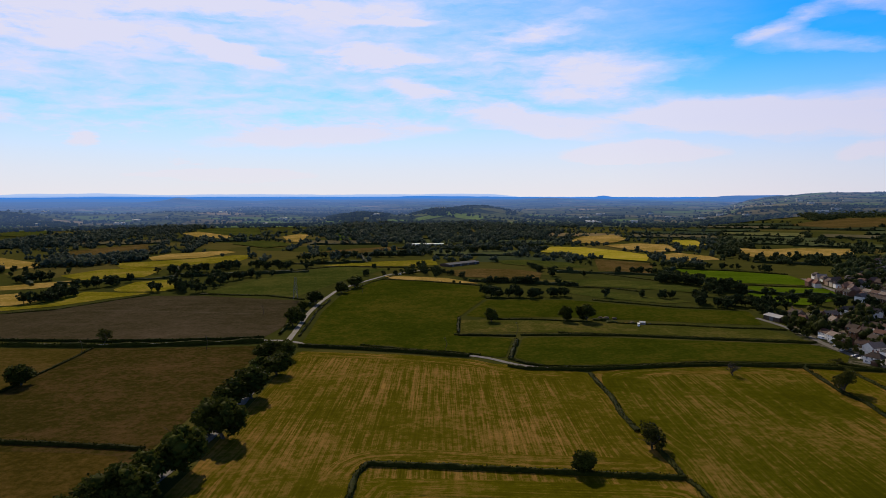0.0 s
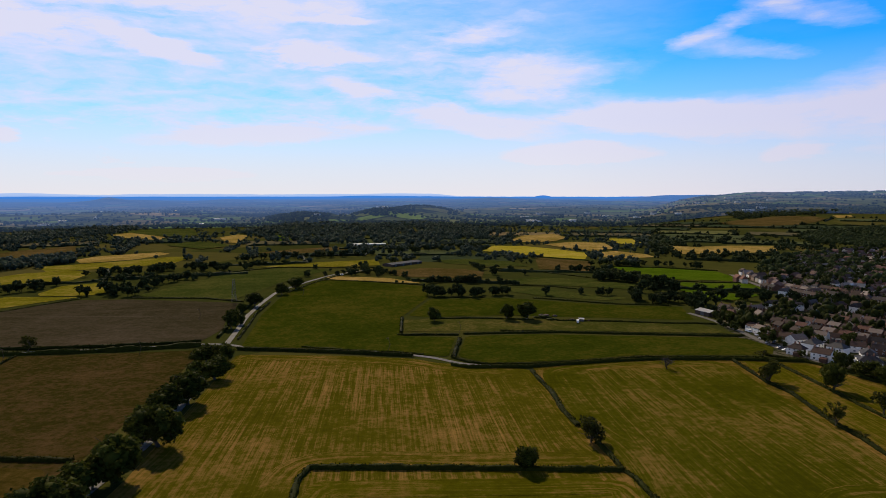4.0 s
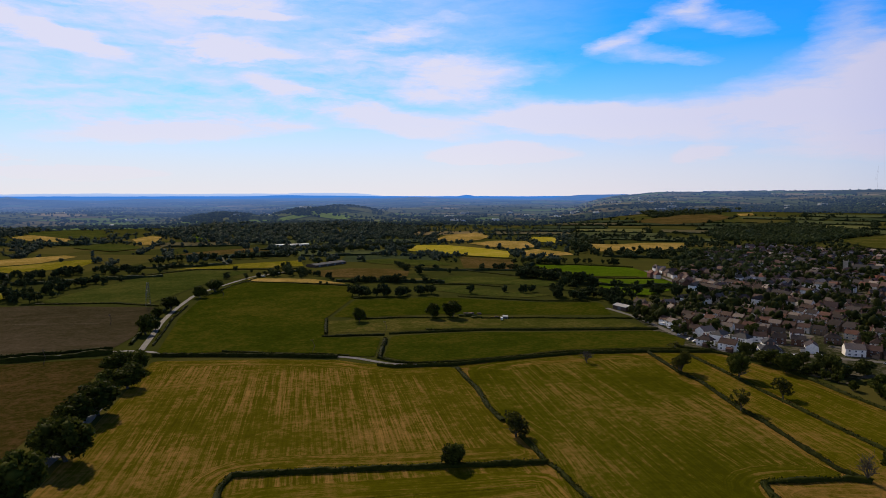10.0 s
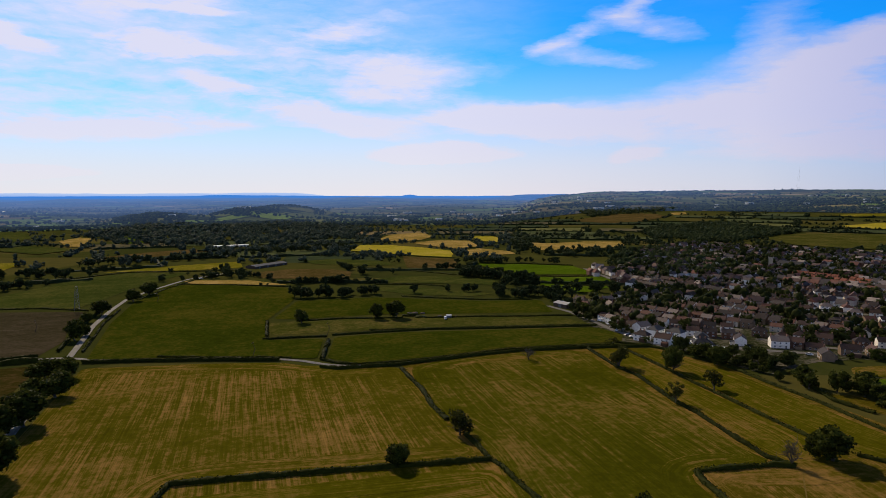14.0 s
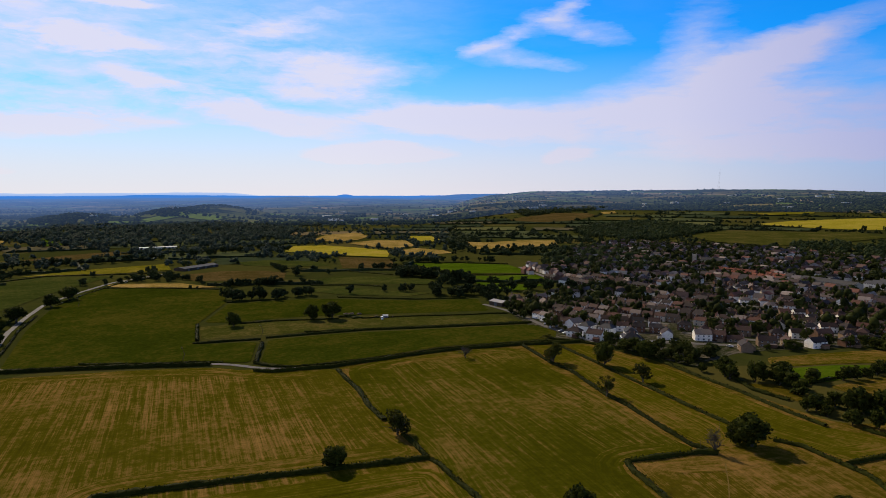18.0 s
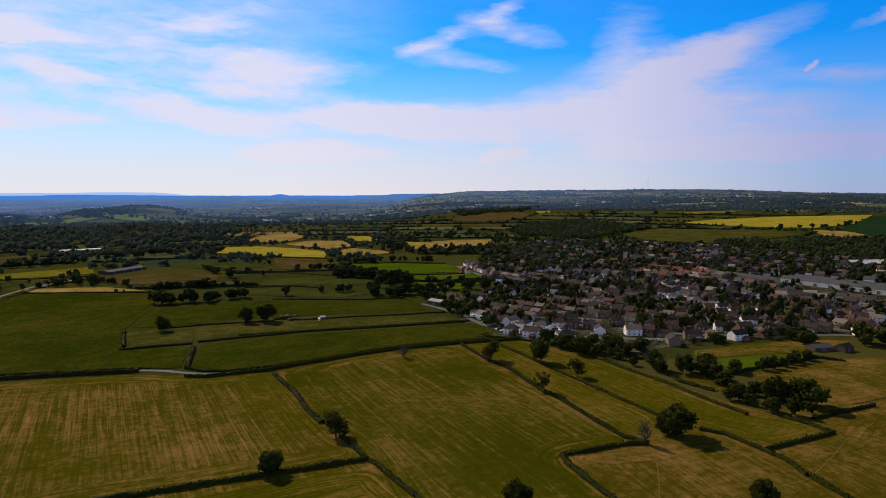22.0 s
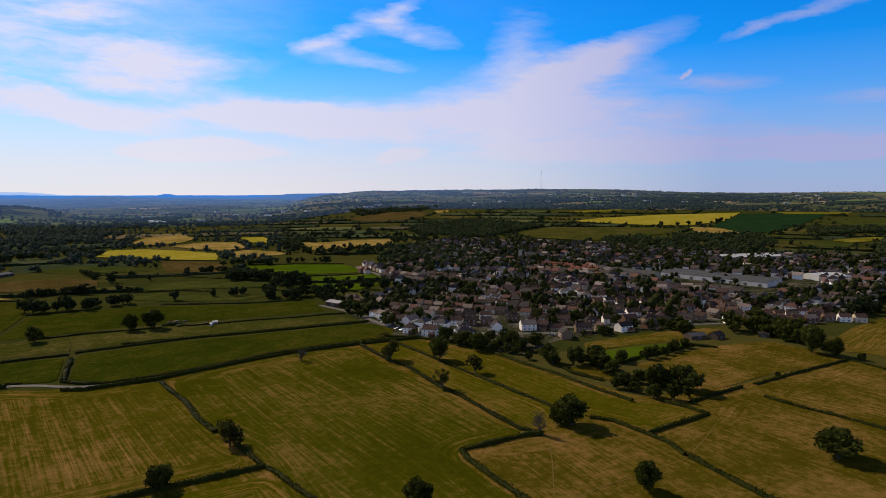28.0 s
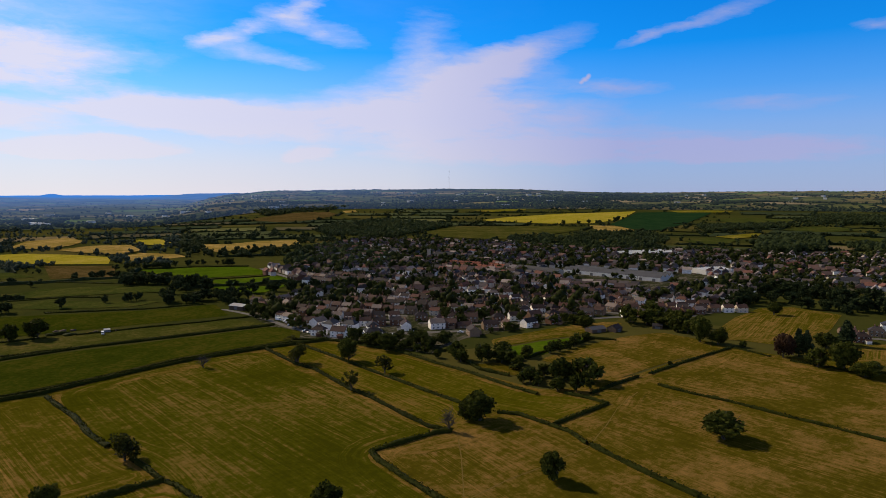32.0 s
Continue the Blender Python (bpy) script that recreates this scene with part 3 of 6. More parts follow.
def hedge(path, tall, wide):
    """A field hedge: a lumpy body with uneven top and loose tufts of leaves on it."""
    wide, tall = wide * 0.5, tall * 0.56
    rng = np.random.default_rng(int(abs(path[0][0] * 31 + path[0][1] * 17)) + len(path))
    far = math.hypot(*path[0]) > 520
    pts = along(path, 2.2 if far else 1.3)
    n, k = len(pts), 9
    ring = np.array([(-1, 0.0), (-1.08, 0.35), (-0.95, 0.7), (-0.55, 0.95), (0, 1.03), (0.55, 0.95), (0.95, 0.7), (1.08, 0.35), (1, 0.0)])
    lump = 0.8 + 0.35 * rng.random((n, k)) + 0.25 * np.sin(np.arange(n) * 0.37 + rng.random() * 6)[:, None] * rng.random()
    big = 0.85 + 0.3 * np.convolve(rng.random(n + 6), np.ones(7) / 7, "valid")
    P = np.array([(x, y, height(x, y)) for x, y, a in pts])
    A = np.array([a for x, y, a in pts])
    across = np.stack([-np.sin(A), np.cos(A), np.zeros(n)], 1)
    verts = P[:, None] + across[:, None] * (ring[:, 0] * wide / 2)[None, :, None] * (lump * big[:, None])[..., None]
    verts[..., 2] += ring[:, 1] * tall * lump * big[:, None] - 0.05
    verts += rng.normal(0, 0.13, verts.shape) * (ring[:, 1] > 0)[None, :, None]
    idx = np.arange(n * k).reshape(n, k)
    a, b, c, d = idx[:-1, :-1], idx[:-1, 1:], idx[1:, 1:], idx[1:, :-1]
    faces = np.stack([a, b, c, d], -1).reshape(-1, 4)
    verts = verts.reshape(-1, 3)
    ob = tagged(new("hedge"), "dark green clipped field hedge of mixed shrubs" if tall < 2.5 else "tall overgrown dark green field hedge", "hedge", "field hedges")
    child("hedge_body", mesh_of("hedge_body", verts, faces, LEAF_HEDGE), ob)
    m = n * (7 if far else 13)
    i = rng.integers(0, n, m)
    at = P[i] + across[i] * (rng.uniform(-0.5, 0.5, m) * wide)[:, None]
    at[:, :2] += rng.normal(0, 0.32, (m, 2))
    at[:, 2] += tall * np.abs(rng.uniform(0.25, 1.08, m)) * big[i]
    q = tufts(rng, at, 0.4 if far else 0.25)
    tagged(child("foliage", mesh_of("foliage", q, np.arange(len(q)).reshape(-1, 4), LEAF_HEDGE), ob), kind="stuff")
    return ob


def tufts(rng, at, size):
    """A small tilted leaf patch, four corners each, round every place given."""
    m = len(at)
    u = rng.normal(0, 1, (m, 3))
    u /= np.linalg.norm(u, axis=1)[:, None]
    w = np.cross(u, rng.normal(0, 1, (m, 3)))
    w /= np.linalg.norm(w, axis=1)[:, None]
    s = size * rng.uniform(0.6, 1.4, (m, 1))
    return np.stack([at - u * s - w * s * 0.6, at + u * s * 0.8 - w * s, at + u * s + w * s * 0.7, at - u * s * 0.7 + w * s], 1).reshape(-1, 3)


def ico(sub):
    bm = bmesh.new()
    bmesh.ops.create_icosphere(bm, subdivisions=sub, radius=1)
    v = np.array([p.co[:] for p in bm.verts])
    f = np.array([[p.index for p in q.verts] for q in bm.faces])
    bm.free()
    return v, f


ICO1, ICO2 = ico(1), ico(2)


def limb(rng, verts, faces, a, b, ra, rb, k=6):
    """A tapered limb from a to b."""
    a, b = np.array(a, float), np.array(b, float)
    d = (b - a) / np.linalg.norm(b - a)
    u = np.cross(d, (0.3, 0.9, 0.2))
    u /= np.linalg.norm(u)
    w = np.cross(d, u)
    base = len(verts)
    for p, r in ((a, ra), ((a + b) / 2 + rng.normal(0, 0.06, 3) * np.linalg.norm(b - a), (ra + rb) / 2), (b, rb)):
        for i in range(k):
            t = 2 * math.pi * i / k
            verts.append(tuple(p + r * (u * math.cos(t) + w * math.sin(t))))
    for s in (0, k):
        faces += [(base + s + i, base + s + (i + 1) % k, base + s + k + (i + 1) % k, base + s + k + i) for i in range(k)]


def tree_meshes(kind, seed, fine):
    """Trunk and crown of a tree 10 m high and 10 m wide."""
    rng = np.random.default_rng(seed)
    tv, tf = [], []
    crown_v, crown_f, nv = [], [], 0
    if kind == "fir":
        limb(rng, tv, tf, (0, 0, 0), (0, 0, 9.6), 0.32, 0.05, 7)
        tips = []
        for z in np.linspace(1.2, 9.6, 16 if fine else 9):
            reach = 5.0 * (1.02 - z / 10) ** 0.8
            for i in range(9):
                a = rng.random() * 6.28
                tips.append((reach * math.cos(a) * rng.uniform(0.3, 0.9), reach * math.sin(a) * rng.uniform(0.3, 0.9), z + rng.normal(0, 0.3)))
        centres, radii = np.array(tips), rng.uniform(0.5, 1.0, len(tips))
    else:
        lean = rng.normal(0, 0.35, 2)
        fork = 1.5 + 0.6 * rng.random()
        limb(rng, tv, tf, (0, 0, -0.2), (lean[0], lean[1], fork), 0.42, 0.3, 8)
        n = {"oak": 34 if fine else 15, "ash": 20, "thorn": 22, "bare": 0, "copper": 34}.get(kind, 15)
        ends = []
        for i in range(9 if kind != "bare" else 12):
            a, up = i * 2.4 + rng.random(), rng.uniform(0.15, 0.95)
            e = (lean[0] + 3.6 * math.cos(a) * (1 - up * 0.75), lean[1] + 3.6 * math.sin(a) * (1 - up * 0.75), fork + 0.8 + 5.2 * up)
            limb(rng, tv, tf, (lean[0], lean[1], fork - 0.3 * rng.random()), e, 0.2, 0.06, 5)
            ends.append(e)
            for j in range(3 if kind != "bare" else 7):
                g = np.array(e) + rng.normal(0, 1, 3) * (1.2, 1.2, 0.8) + np.array((0, 0, 0.5))
                limb(rng, tv, tf, np.array(e) * 0.85 + np.array((lean[0], lean[1], fork)) * 0.15, g, 0.07 if kind != "bare" else 0.12, 0.03, 4)
                if kind == "bare":
                    for _ in range(3):
                        limb(rng, tv, tf, g, g + rng.normal(0, 0.8, 3) + (0, 0, 0.3), 0.06, 0.03, 3)
        if n:
            d = rng.normal(0, 1, (n, 3))
            d /= np.linalg.norm(d, axis=1)[:, None]
            d[:, 2] = d[:, 2] * 0.9 + 0.05
            k = rng.uniform(0.55, 1.0, (n, 1)) if kind != "ash" else rng.uniform(0.4, 1.05, (n, 1))
            skew = 1 + 0.22 * np.sin(np.arctan2(d[:, 1], d[:, 0]) * 2 + rng.random() * 6)[:, None]
            centres = d * k * (3.7, 3.7, 3.7) * skew + np.array((lean[0], lean[1], 5.3))
            if kind == "thorn":
                centres[:, 0] += (centres[:, 2] - 3) * 0.35
            radii = rng.uniform(1.35, 2.1, n) if kind != "ash" else rng.uniform(0.8, 1.4, n)
        else:
            centres, radii = np.zeros((0, 3)), []
    iv, if_ = ICO1
    for c, r in zip(centres, radii):
        if kind in ("oak", "copper", "fir"):
            b = iv * r * 0.78 * rng.uniform(0.75, 1.2, (len(iv), 1)) * (1, 1, 0.8) + c
            crown_v.append(b), crown_f.append(if_ + nv)
            nv += len(b)
    crown_q = []
    for c, r in zip(centres, radii):
        m = {"ash": 34, "thorn": 46, "fir": 12}.get(kind, 60) if fine else 22
        d = rng.normal(0, 1, (m, 3))
        d /= np.linalg.norm(d, axis=1)[:, None]
        crown_q.append(tufts(rng, c + d * r * rng.uniform(0.72, 1.12, (m, 1)) * (1, 1, 0.85), 0.3 if fine else 0.5))
    if len(crown_q):
        q = np.concatenate(crown_q)
        fq = np.arange(len(q)).reshape(-1, 4) + nv
        tri = np.concatenate([fq[:, [0, 1, 2]], fq[:, [0, 2, 3]]])
        v = np.concatenate(crown_v + [q]) if crown_v else q
        f = np.concatenate(crown_f + [tri]) if crown_f else tri
        # bring the crown to its nominal size: 10 m across and 10 m to the top
        base = {"fir": 0.8, "ash": 1.8, "thorn": 0.6}.get(kind, 0.55)
        for ax in (0, 1):
            v[:, ax] = (v[:, ax] - (v[:, ax].max() + v[:, ax].min()) / 2) * 10 / (v[:, ax].max() - v[:, ax].min())
        v[:, 2] = base + (v[:, 2] - v[:, 2].min()) * (10 - base) / (v[:, 2].max() - v[:, 2].min())
        leaf = {"ash": LEAF_ASH, "thorn": LEAF_ASH, "fir": LEAF_FIR, "copper": LEAF_COPPER}.get(kind, LEAF_OAK)
        crown = mesh_of("crown", v, f, leaf)
    else:
        crown = None
    return mesh_of("trunk", tv, tf, BARK), crown


TREE_LABEL = {"oak": "broad dark green oak tree in full leaf", "ash": "open-crowned ash tree with thin foliage", "thorn": "leaning hawthorn tree in a hedge gap", "bare": "bare dead tree with spreading branches", "copper": "copper beech with dark reddish leaves", "fir": "tall dark green conifer"}
TREES = {}
tree_count = 0


def tree(kind, x, y, tall, wide, fine=True):
    global tree_count
    tree_count += 1
    variant = tree_count % (5 if kind == "oak" else 2)
    m = pose(x, y, height(x, y), 0, 0, (tree_count * 77) % 360) @ Matrix.Diagonal((wide / 10, wide / 10, tall / 10, 1))
    key = (kind, variant, fine)
    if key in TREES:
        s = TREES[key].scale
        return copy_thing(TREES[key], m @ Matrix.Diagonal((1 / s.x, 1 / s.y, 1 / s.z, 1)))
    ob = new("tree")
    trunk, crown = tree_meshes(kind, 11 * variant + len(kind) + 100 * fine, fine)
    child("trunk", trunk, ob)
    if crown:
        child("crown", crown, ob)
    tagged(ob, TREE_LABEL[kind], "tree", "countryside trees")
    ob.matrix_basis = m
    TREES[key] = ob
    return ob


FAR_BELTS = []
WOODS = []


def wood(poly, n, tall):
    """A stretch of close-grown woodland."""
    rng = random.Random(poly[0][0] + 3 * poly[0][1])
    xs, ys = [p[0] for p in poly], [p[1] for p in poly]
    n *= 3
    while n:
        x, y = rng.uniform(min(xs), max(xs)), rng.uniform(min(ys), max(ys))
        if inside(x, y, poly):
            WOODS.append((x, y, tall * rng.uniform(0.7, 1.25)))
            n -= 1


def belt(kind, path, n, tall, spread):
    """A row or clump of trees along a line."""
    rng = random.Random(path[0][0] * 7 + path[0][1])
    pts = along(path, 1.0)
    for i in range(n):
        x, y, a = pts[min(len(pts) - 1, int((i + rng.random()) / n * len(pts)))]
        h = tall * rng.uniform(0.75, 1.25)
        if math.hypot(x, y) > 560:
            FAR_BELTS.append((x + rng.gauss(0, spread * 0.4), y + rng.gauss(0, spread * 0.4), h * 0.85))
            continue
        tree(kind, x + rng.gauss(0, spread * 0.5), y + rng.gauss(0, spread * 0.5), h, h * rng.uniform(0.85, 1.2), False)


# ---- houses ----
def box(verts, faces, x0, y0, z0, x1, y1, z1):
    b = len(verts)
    verts += [(x0, y0, z0), (x1, y0, z0), (x1, y1, z0), (x0, y1, z0), (x0, y0, z1), (x1, y0, z1), (x1, y1, z1), (x0, y1, z1)]
    faces += [(b, b + 3, b + 2, b + 1), (b + 4, b + 5, b + 6, b + 7), (b, b + 1, b + 5, b + 4), (b + 1, b + 2, b + 6, b + 5), (b + 2, b + 3, b + 7, b + 6), (b + 3, b, b + 4, b + 7)]


def boxes_mesh(name, mat, *sizes):
    v, f = [], []
    for s in sizes:
        box(v, f, *s)
    return mesh_of(name, v, f, mat)


def wall_mesh(w, d, eaves, ridge, mat, hipped=False):
    """Walls with gable ends, the ridge along x."""
    x, y = w / 2, d / 2
    v = [(-x, -y, -0.3), (x, -y, -0.3), (x, y, -0.3), (-x, y, -0.3), (-x, -y, eaves), (x, -y, eaves), (x, y, eaves), (-x, y, eaves)]
    f = [(0, 1, 5, 4), (2, 3, 7, 6)]
    if hipped:
        f += [(1, 2, 6, 5), (3, 0, 4, 7)]
    else:
        v += [(x, 0, ridge - 0.12), (-x, 0, ridge - 0.12)]
        f += [(1, 2, 6, 8, 5), (3, 0, 4, 9, 7)]
    return mesh_of("wall", v, f, mat)


def roof_mesh(w, d, eaves, ridge, mat, hipped=False, over=0.35, thick=0.16):
    """Roof slabs of real thickness that stand out over the walls."""
    x, y = w / 2 + over * (0.5 if not hipped else 1), d / 2 + over
    low = eaves - over * (ridge - eaves) / (d / 2)
    in_ = x if not hipped else x - d / 2 * 0.9
    top = [(-x, -y, low), (x, -y, low), (x, y, low), (-x, y, low), (-in_, 0, ridge), (in_, 0, ridge)]
    v = top + [(a, b, c - thick) for a, b, c in top]
    v = [(a, b, c + thick * 0.6) for a, b, c in v]
    f = [(0, 1, 5, 4), (2, 3, 4, 5), (1, 2, 5), (3, 0, 4)] if hipped else [(0, 1, 5, 4), (2, 3, 4, 5)]
    f += [tuple(i + 6 for i in q[::-1]) for q in f]
    f += [(0, 6, 7, 1), (2, 8, 9, 3)]
    f += [(1, 7, 8, 2), (3, 9, 6, 0)] if hipped else [(1, 7, 11, 5), (5, 11, 8, 2), (3, 9, 10, 4), (4, 10, 6, 0)]
    return mesh_of("roof", v, f, mat)


HOUSES = {}
WINDOW = {}


def window_part(ob, x, y, z, w=1.2, h=1.2, front=True):
    """A white frame with a dark pane set in it, on the front or the back wall."""
    key = (w, h)
    if key not in WINDOW:
        a, b, t = w / 2, h / 2, 0.09
        WINDOW[key] = (boxes_mesh("window", PAINT, (-a, -0.06, -b, -a + t, 0.03, b), (a - t, -0.06, -b, a, 0.03, b), (-a + t, -0.06, b - t, a - t, 0.03, b), (-a + t, -0.06, -b, a - t, 0.03, -b + t), (-0.04, -0.05, -b + t, 0.04, 0.03, b - t)),
                       boxes_mesh("pane", GLASS, (-a + t, -0.02, -b + t, a - t, 0.02, b - t)))
    f, p = WINDOW[key]
    win = child("window", f, ob, at=pose(x, y, z, 0, 0, 0 if front else 180))
    child("pane", p, win)


def house(style, variant, m, label):
    key = (style, variant)
    if key in HOUSES:
        s = HOUSES[key].scale
        ob = copy_thing(HOUSES[key], m @ Matrix.Diagonal((1 / s.x, 1 / s.y, 1 / s.z, 1)))
        return tagged(ob, label)
    rng = random.Random(len(style) * 100 + variant)
    ob = new("house")
    if style in ("terrace", "redrow"):
        w, d, eaves, ridge, hip = 9.6 if style == "terrace" else 8.6, 8.0, 5.0, 7.6, False
    elif style == "semi":
        w, d, eaves, ridge, hip = 11 + variant % 3, 8.2, 5.0, 7.9, variant % 3 == 0
    elif style == "bungalow":
        w, d, eaves, ridge, hip = 12, 8, 2.7, 5.2, variant % 2 == 0
    else:
        w, d, eaves, ridge, hip = 11.5 + variant, 9.5, 5.4, 8.6, variant % 2 == 0
    wall = WALL_WHITE if style == "villa" and variant != 1 else WALL_BRICK if style == "redrow" else WALLS
    tiles = ROOF_RED if style == "redrow" else ROOF_SLATE if style == "villa" and variant != 1 else ROOFS
    child("wall", wall_mesh(w, d, eaves, ridge, wall, hip), ob)
    child("roof", roof_mesh(w, d, eaves, ridge, tiles, hip), ob)
    cx = (w / 2 - 0.7) * (1 if not hip else 0.3)
    for side in (-1, 1) if style in ("semi", "villa") else (1,):
        child("chimney", boxes_mesh("chimney", BRICK_STACK, (-0.45, -0.4, -1.2, 0.45, 0.4, 1.5), (-0.52, -0.47, 1.3, 0.52, 0.47, 1.42), (-0.25, -0.15, 1.5, 0.05, 0.15, 1.85)), ob, at=pose(side * cx, 0, ridge - 0.1))
    n = 2 if style in ("terrace", "redrow") else 3
    for i in range(n):
        x = (i - (n - 1) / 2) * (w / n) * 0.92
        for up in ((1.5, 4.0) if eaves > 4 else (1.5,)):
            for front in (True, False):
                if up == 1.5 and i == n - 1 and front:
                    continue
                window_part(ob, x, -d / 2 - 0.03 if front else d / 2 + 0.03, up, 1.5 if up == 1.5 else 1.2, 1.25, front)
    child("door", boxes_mesh("door", TIMBER, (-0.46, -0.08, -0.1, 0.46, 0.03, 2.0)), ob, at=pose((n - 1) / 2 * (w / n) * 0.92, -d / 2 - 0.03, 0.1))
    if style in ("semi", "villa"):  # a lean-to or porch against the back wall
        child("extension", boxes_mesh("extension", wall, (-w * 0.4, d / 2 + 0.02, -0.2, -w * 0.05, d / 2 + 3.2, 2.6)), ob)
        v = [(-w * 0.4 - 0.2, d / 2 + 0.03, 3.3), (-w * 0.05 + 0.2, d / 2 + 0.03, 3.3), (-w * 0.05 + 0.2, d / 2 + 3.5, 2.55), (-w * 0.4 - 0.2, d / 2 + 3.5, 2.55)]
        v += [(a, b, c + 0.15) for a, b, c in v]
        child("extension_roof", mesh_of("extension_roof", v, [(0, 1, 2, 3), (4, 7, 6, 5), (0, 4, 5, 1), (1, 5, 6, 2), (2, 6, 7, 3), (3, 7, 4, 0)], tiles), ob)
    ob.matrix_basis = m
    tagged(ob, label, "house", "houses of the town")
    HOUSES[key] = ob
    return ob


HOUSE_LABEL = {"terrace": "terraced house with brown tiled roof", "redrow": "brick terraced house with red tiled roof", "semi": "semi-detached house with tiled roof and chimneys", "villa": "white rendered house with grey slate roof", "bungalow": "low bungalow with tiled roof"}
SPOTS = []
house_count = 0
FAR_HOUSES = []
SMALLER = Matrix.Diagonal((0.88, 0.88, 0.86, 1))


def street(path, style, gap):
    """Houses in two rows along a street, their fronts to it."""
    global house_count
    rng = random.Random(path[0][0] * 13 + path[0][1])
    road(path, 5.0)["label"] = "town street of grey asphalt between houses"
    pts = along(path, gap)
    for side in (-1, 1):
        for x, y, a in pts:
            kind = style
            if style in ("semi", "villa") and rng.random() < 0.15:
                kind = "bungalow"
            if style == "villa" and rng.random() < 0.3:
                kind = "semi"
            if rng.random() < (0.06 if style in ("terrace", "redrow") else 0.12):
                continue
            off = 11 + (0 if style in ("terrace", "redrow") else rng.uniform(-1.5, 3))
            hx, hy = x - math.sin(a) * off * side, y + math.cos(a) * off * side
            near = 10 if style not in ("terrace", "redrow") else 8.0
            if any((hx - p) ** 2 + (hy - q) ** 2 < near * near for p, q in SPOTS) or any(inside(hx, hy, p) for p in PLOTS):
                continue
            SPOTS.append((hx, hy))
            turn = math.degrees(a) + (180 if side < 0 else 0) + (0 if style in ("terrace", "redrow") else rng.choice((0, 0, 0, 90)) + rng.gauss(0, 4))
            if house_count < 300:
                house_count += 1
                house(kind, rng.randrange(4 if kind in ("semi", "villa") else 2), pose(hx, hy, 0, 0, 0, turn) @ SMALLER, HOUSE_LABEL[kind])
            else:
                FAR_HOUSES.append((hx, hy, radians(turn)))


# ---- larger buildings ----
def hall(name, label, x, y, turn, w, d, eaves, ridge, wall, roof, bays=1, category="building"):
    """A shed or hall: walls and one or more ridged roof bays, each its own part, with a doorway leaf."""
    ob = tagged(new(name), label, category)
    for i in range(bays):
        yo = (i - (bays - 1) / 2) * d / bays
        child("wall", wall_mesh(w, d / bays, eaves, ridge, wall), ob, at=pose(0, yo, 0))
        child("roof", roof_mesh(w, d / bays - (0.7 if bays > 1 else 0), eaves, ridge, roof, over=0.35), ob, at=pose(0, yo, 0))
    n = max(1, int(w // 14))
    for i in range(n):
        child("door", boxes_mesh("door", STEEL, (-1.8, -0.1, -0.1, 1.8, 0.06, min(3.2, eaves - 0.4))), ob, at=pose((i - (n - 1) / 2) * w / n, -d / 2 - 0.04, 0))
    ob.matrix_basis = pose(x, y, height(x, y), 0, 0, turn)
    return ob


def church(x, y, turn):
    ob = tagged(new("church"), "old grey stone church with square tower", "church")
    child("nave", wall_mesh(34, 13, 7.5, 11.5, STONE), ob)
    child("roof", roof_mesh(34, 13, 7.5, 11.5, ROOF_SLATE), ob)
    t = boxes_mesh("tower", STONE, (-23.5, -4, -0.2, -17.05, 4, 25), (-23.9, -4.4, 24.2, -23.5, 4.4, 25.6), (-17.05, -4.4, 24.2, -16.6, 4.4, 25.6), (-23.5, -4.4, 25.02, -17.05, -4.0, 25.6), (-23.5, 4.0, 25.02, -17.05, 4.4, 25.6))
    child("tower", t, ob)
    for sx in (-23.7, -16.9):
        for sy in (-4.2, 4.2):
            child("pinnacle", mesh_of("pinnacle", [(-0.5, -0.5, 0), (0.5, -0.5, 0), (0.5, 0.5, 0), (-0.5, 0.5, 0), (0, 0, 3.4)], [(0, 1, 4), (1, 2, 4), (2, 3, 4), (3, 0, 4), (3, 2, 1, 0)], STONE), ob, at=pose(sx, sy, 25.6))
    for i in range(5):
        for sy in (-1, 1):
            child("window", boxes_mesh("window", GLASS, (-0.9, -0.08, 2.2, 0.9, 0.08, 6.2)), ob, at=pose(-12 + i * 6, sy * 6.52, 0))
    child("aisle", boxes_mesh("aisle", STONE, (-12, -12, -0.2, 14, -6.6, 5.2)), ob)
    ob.matrix_basis = pose(x, y, 0, 0, 0, turn) @ Matrix.Scale(0.62, 4)


CARS = []


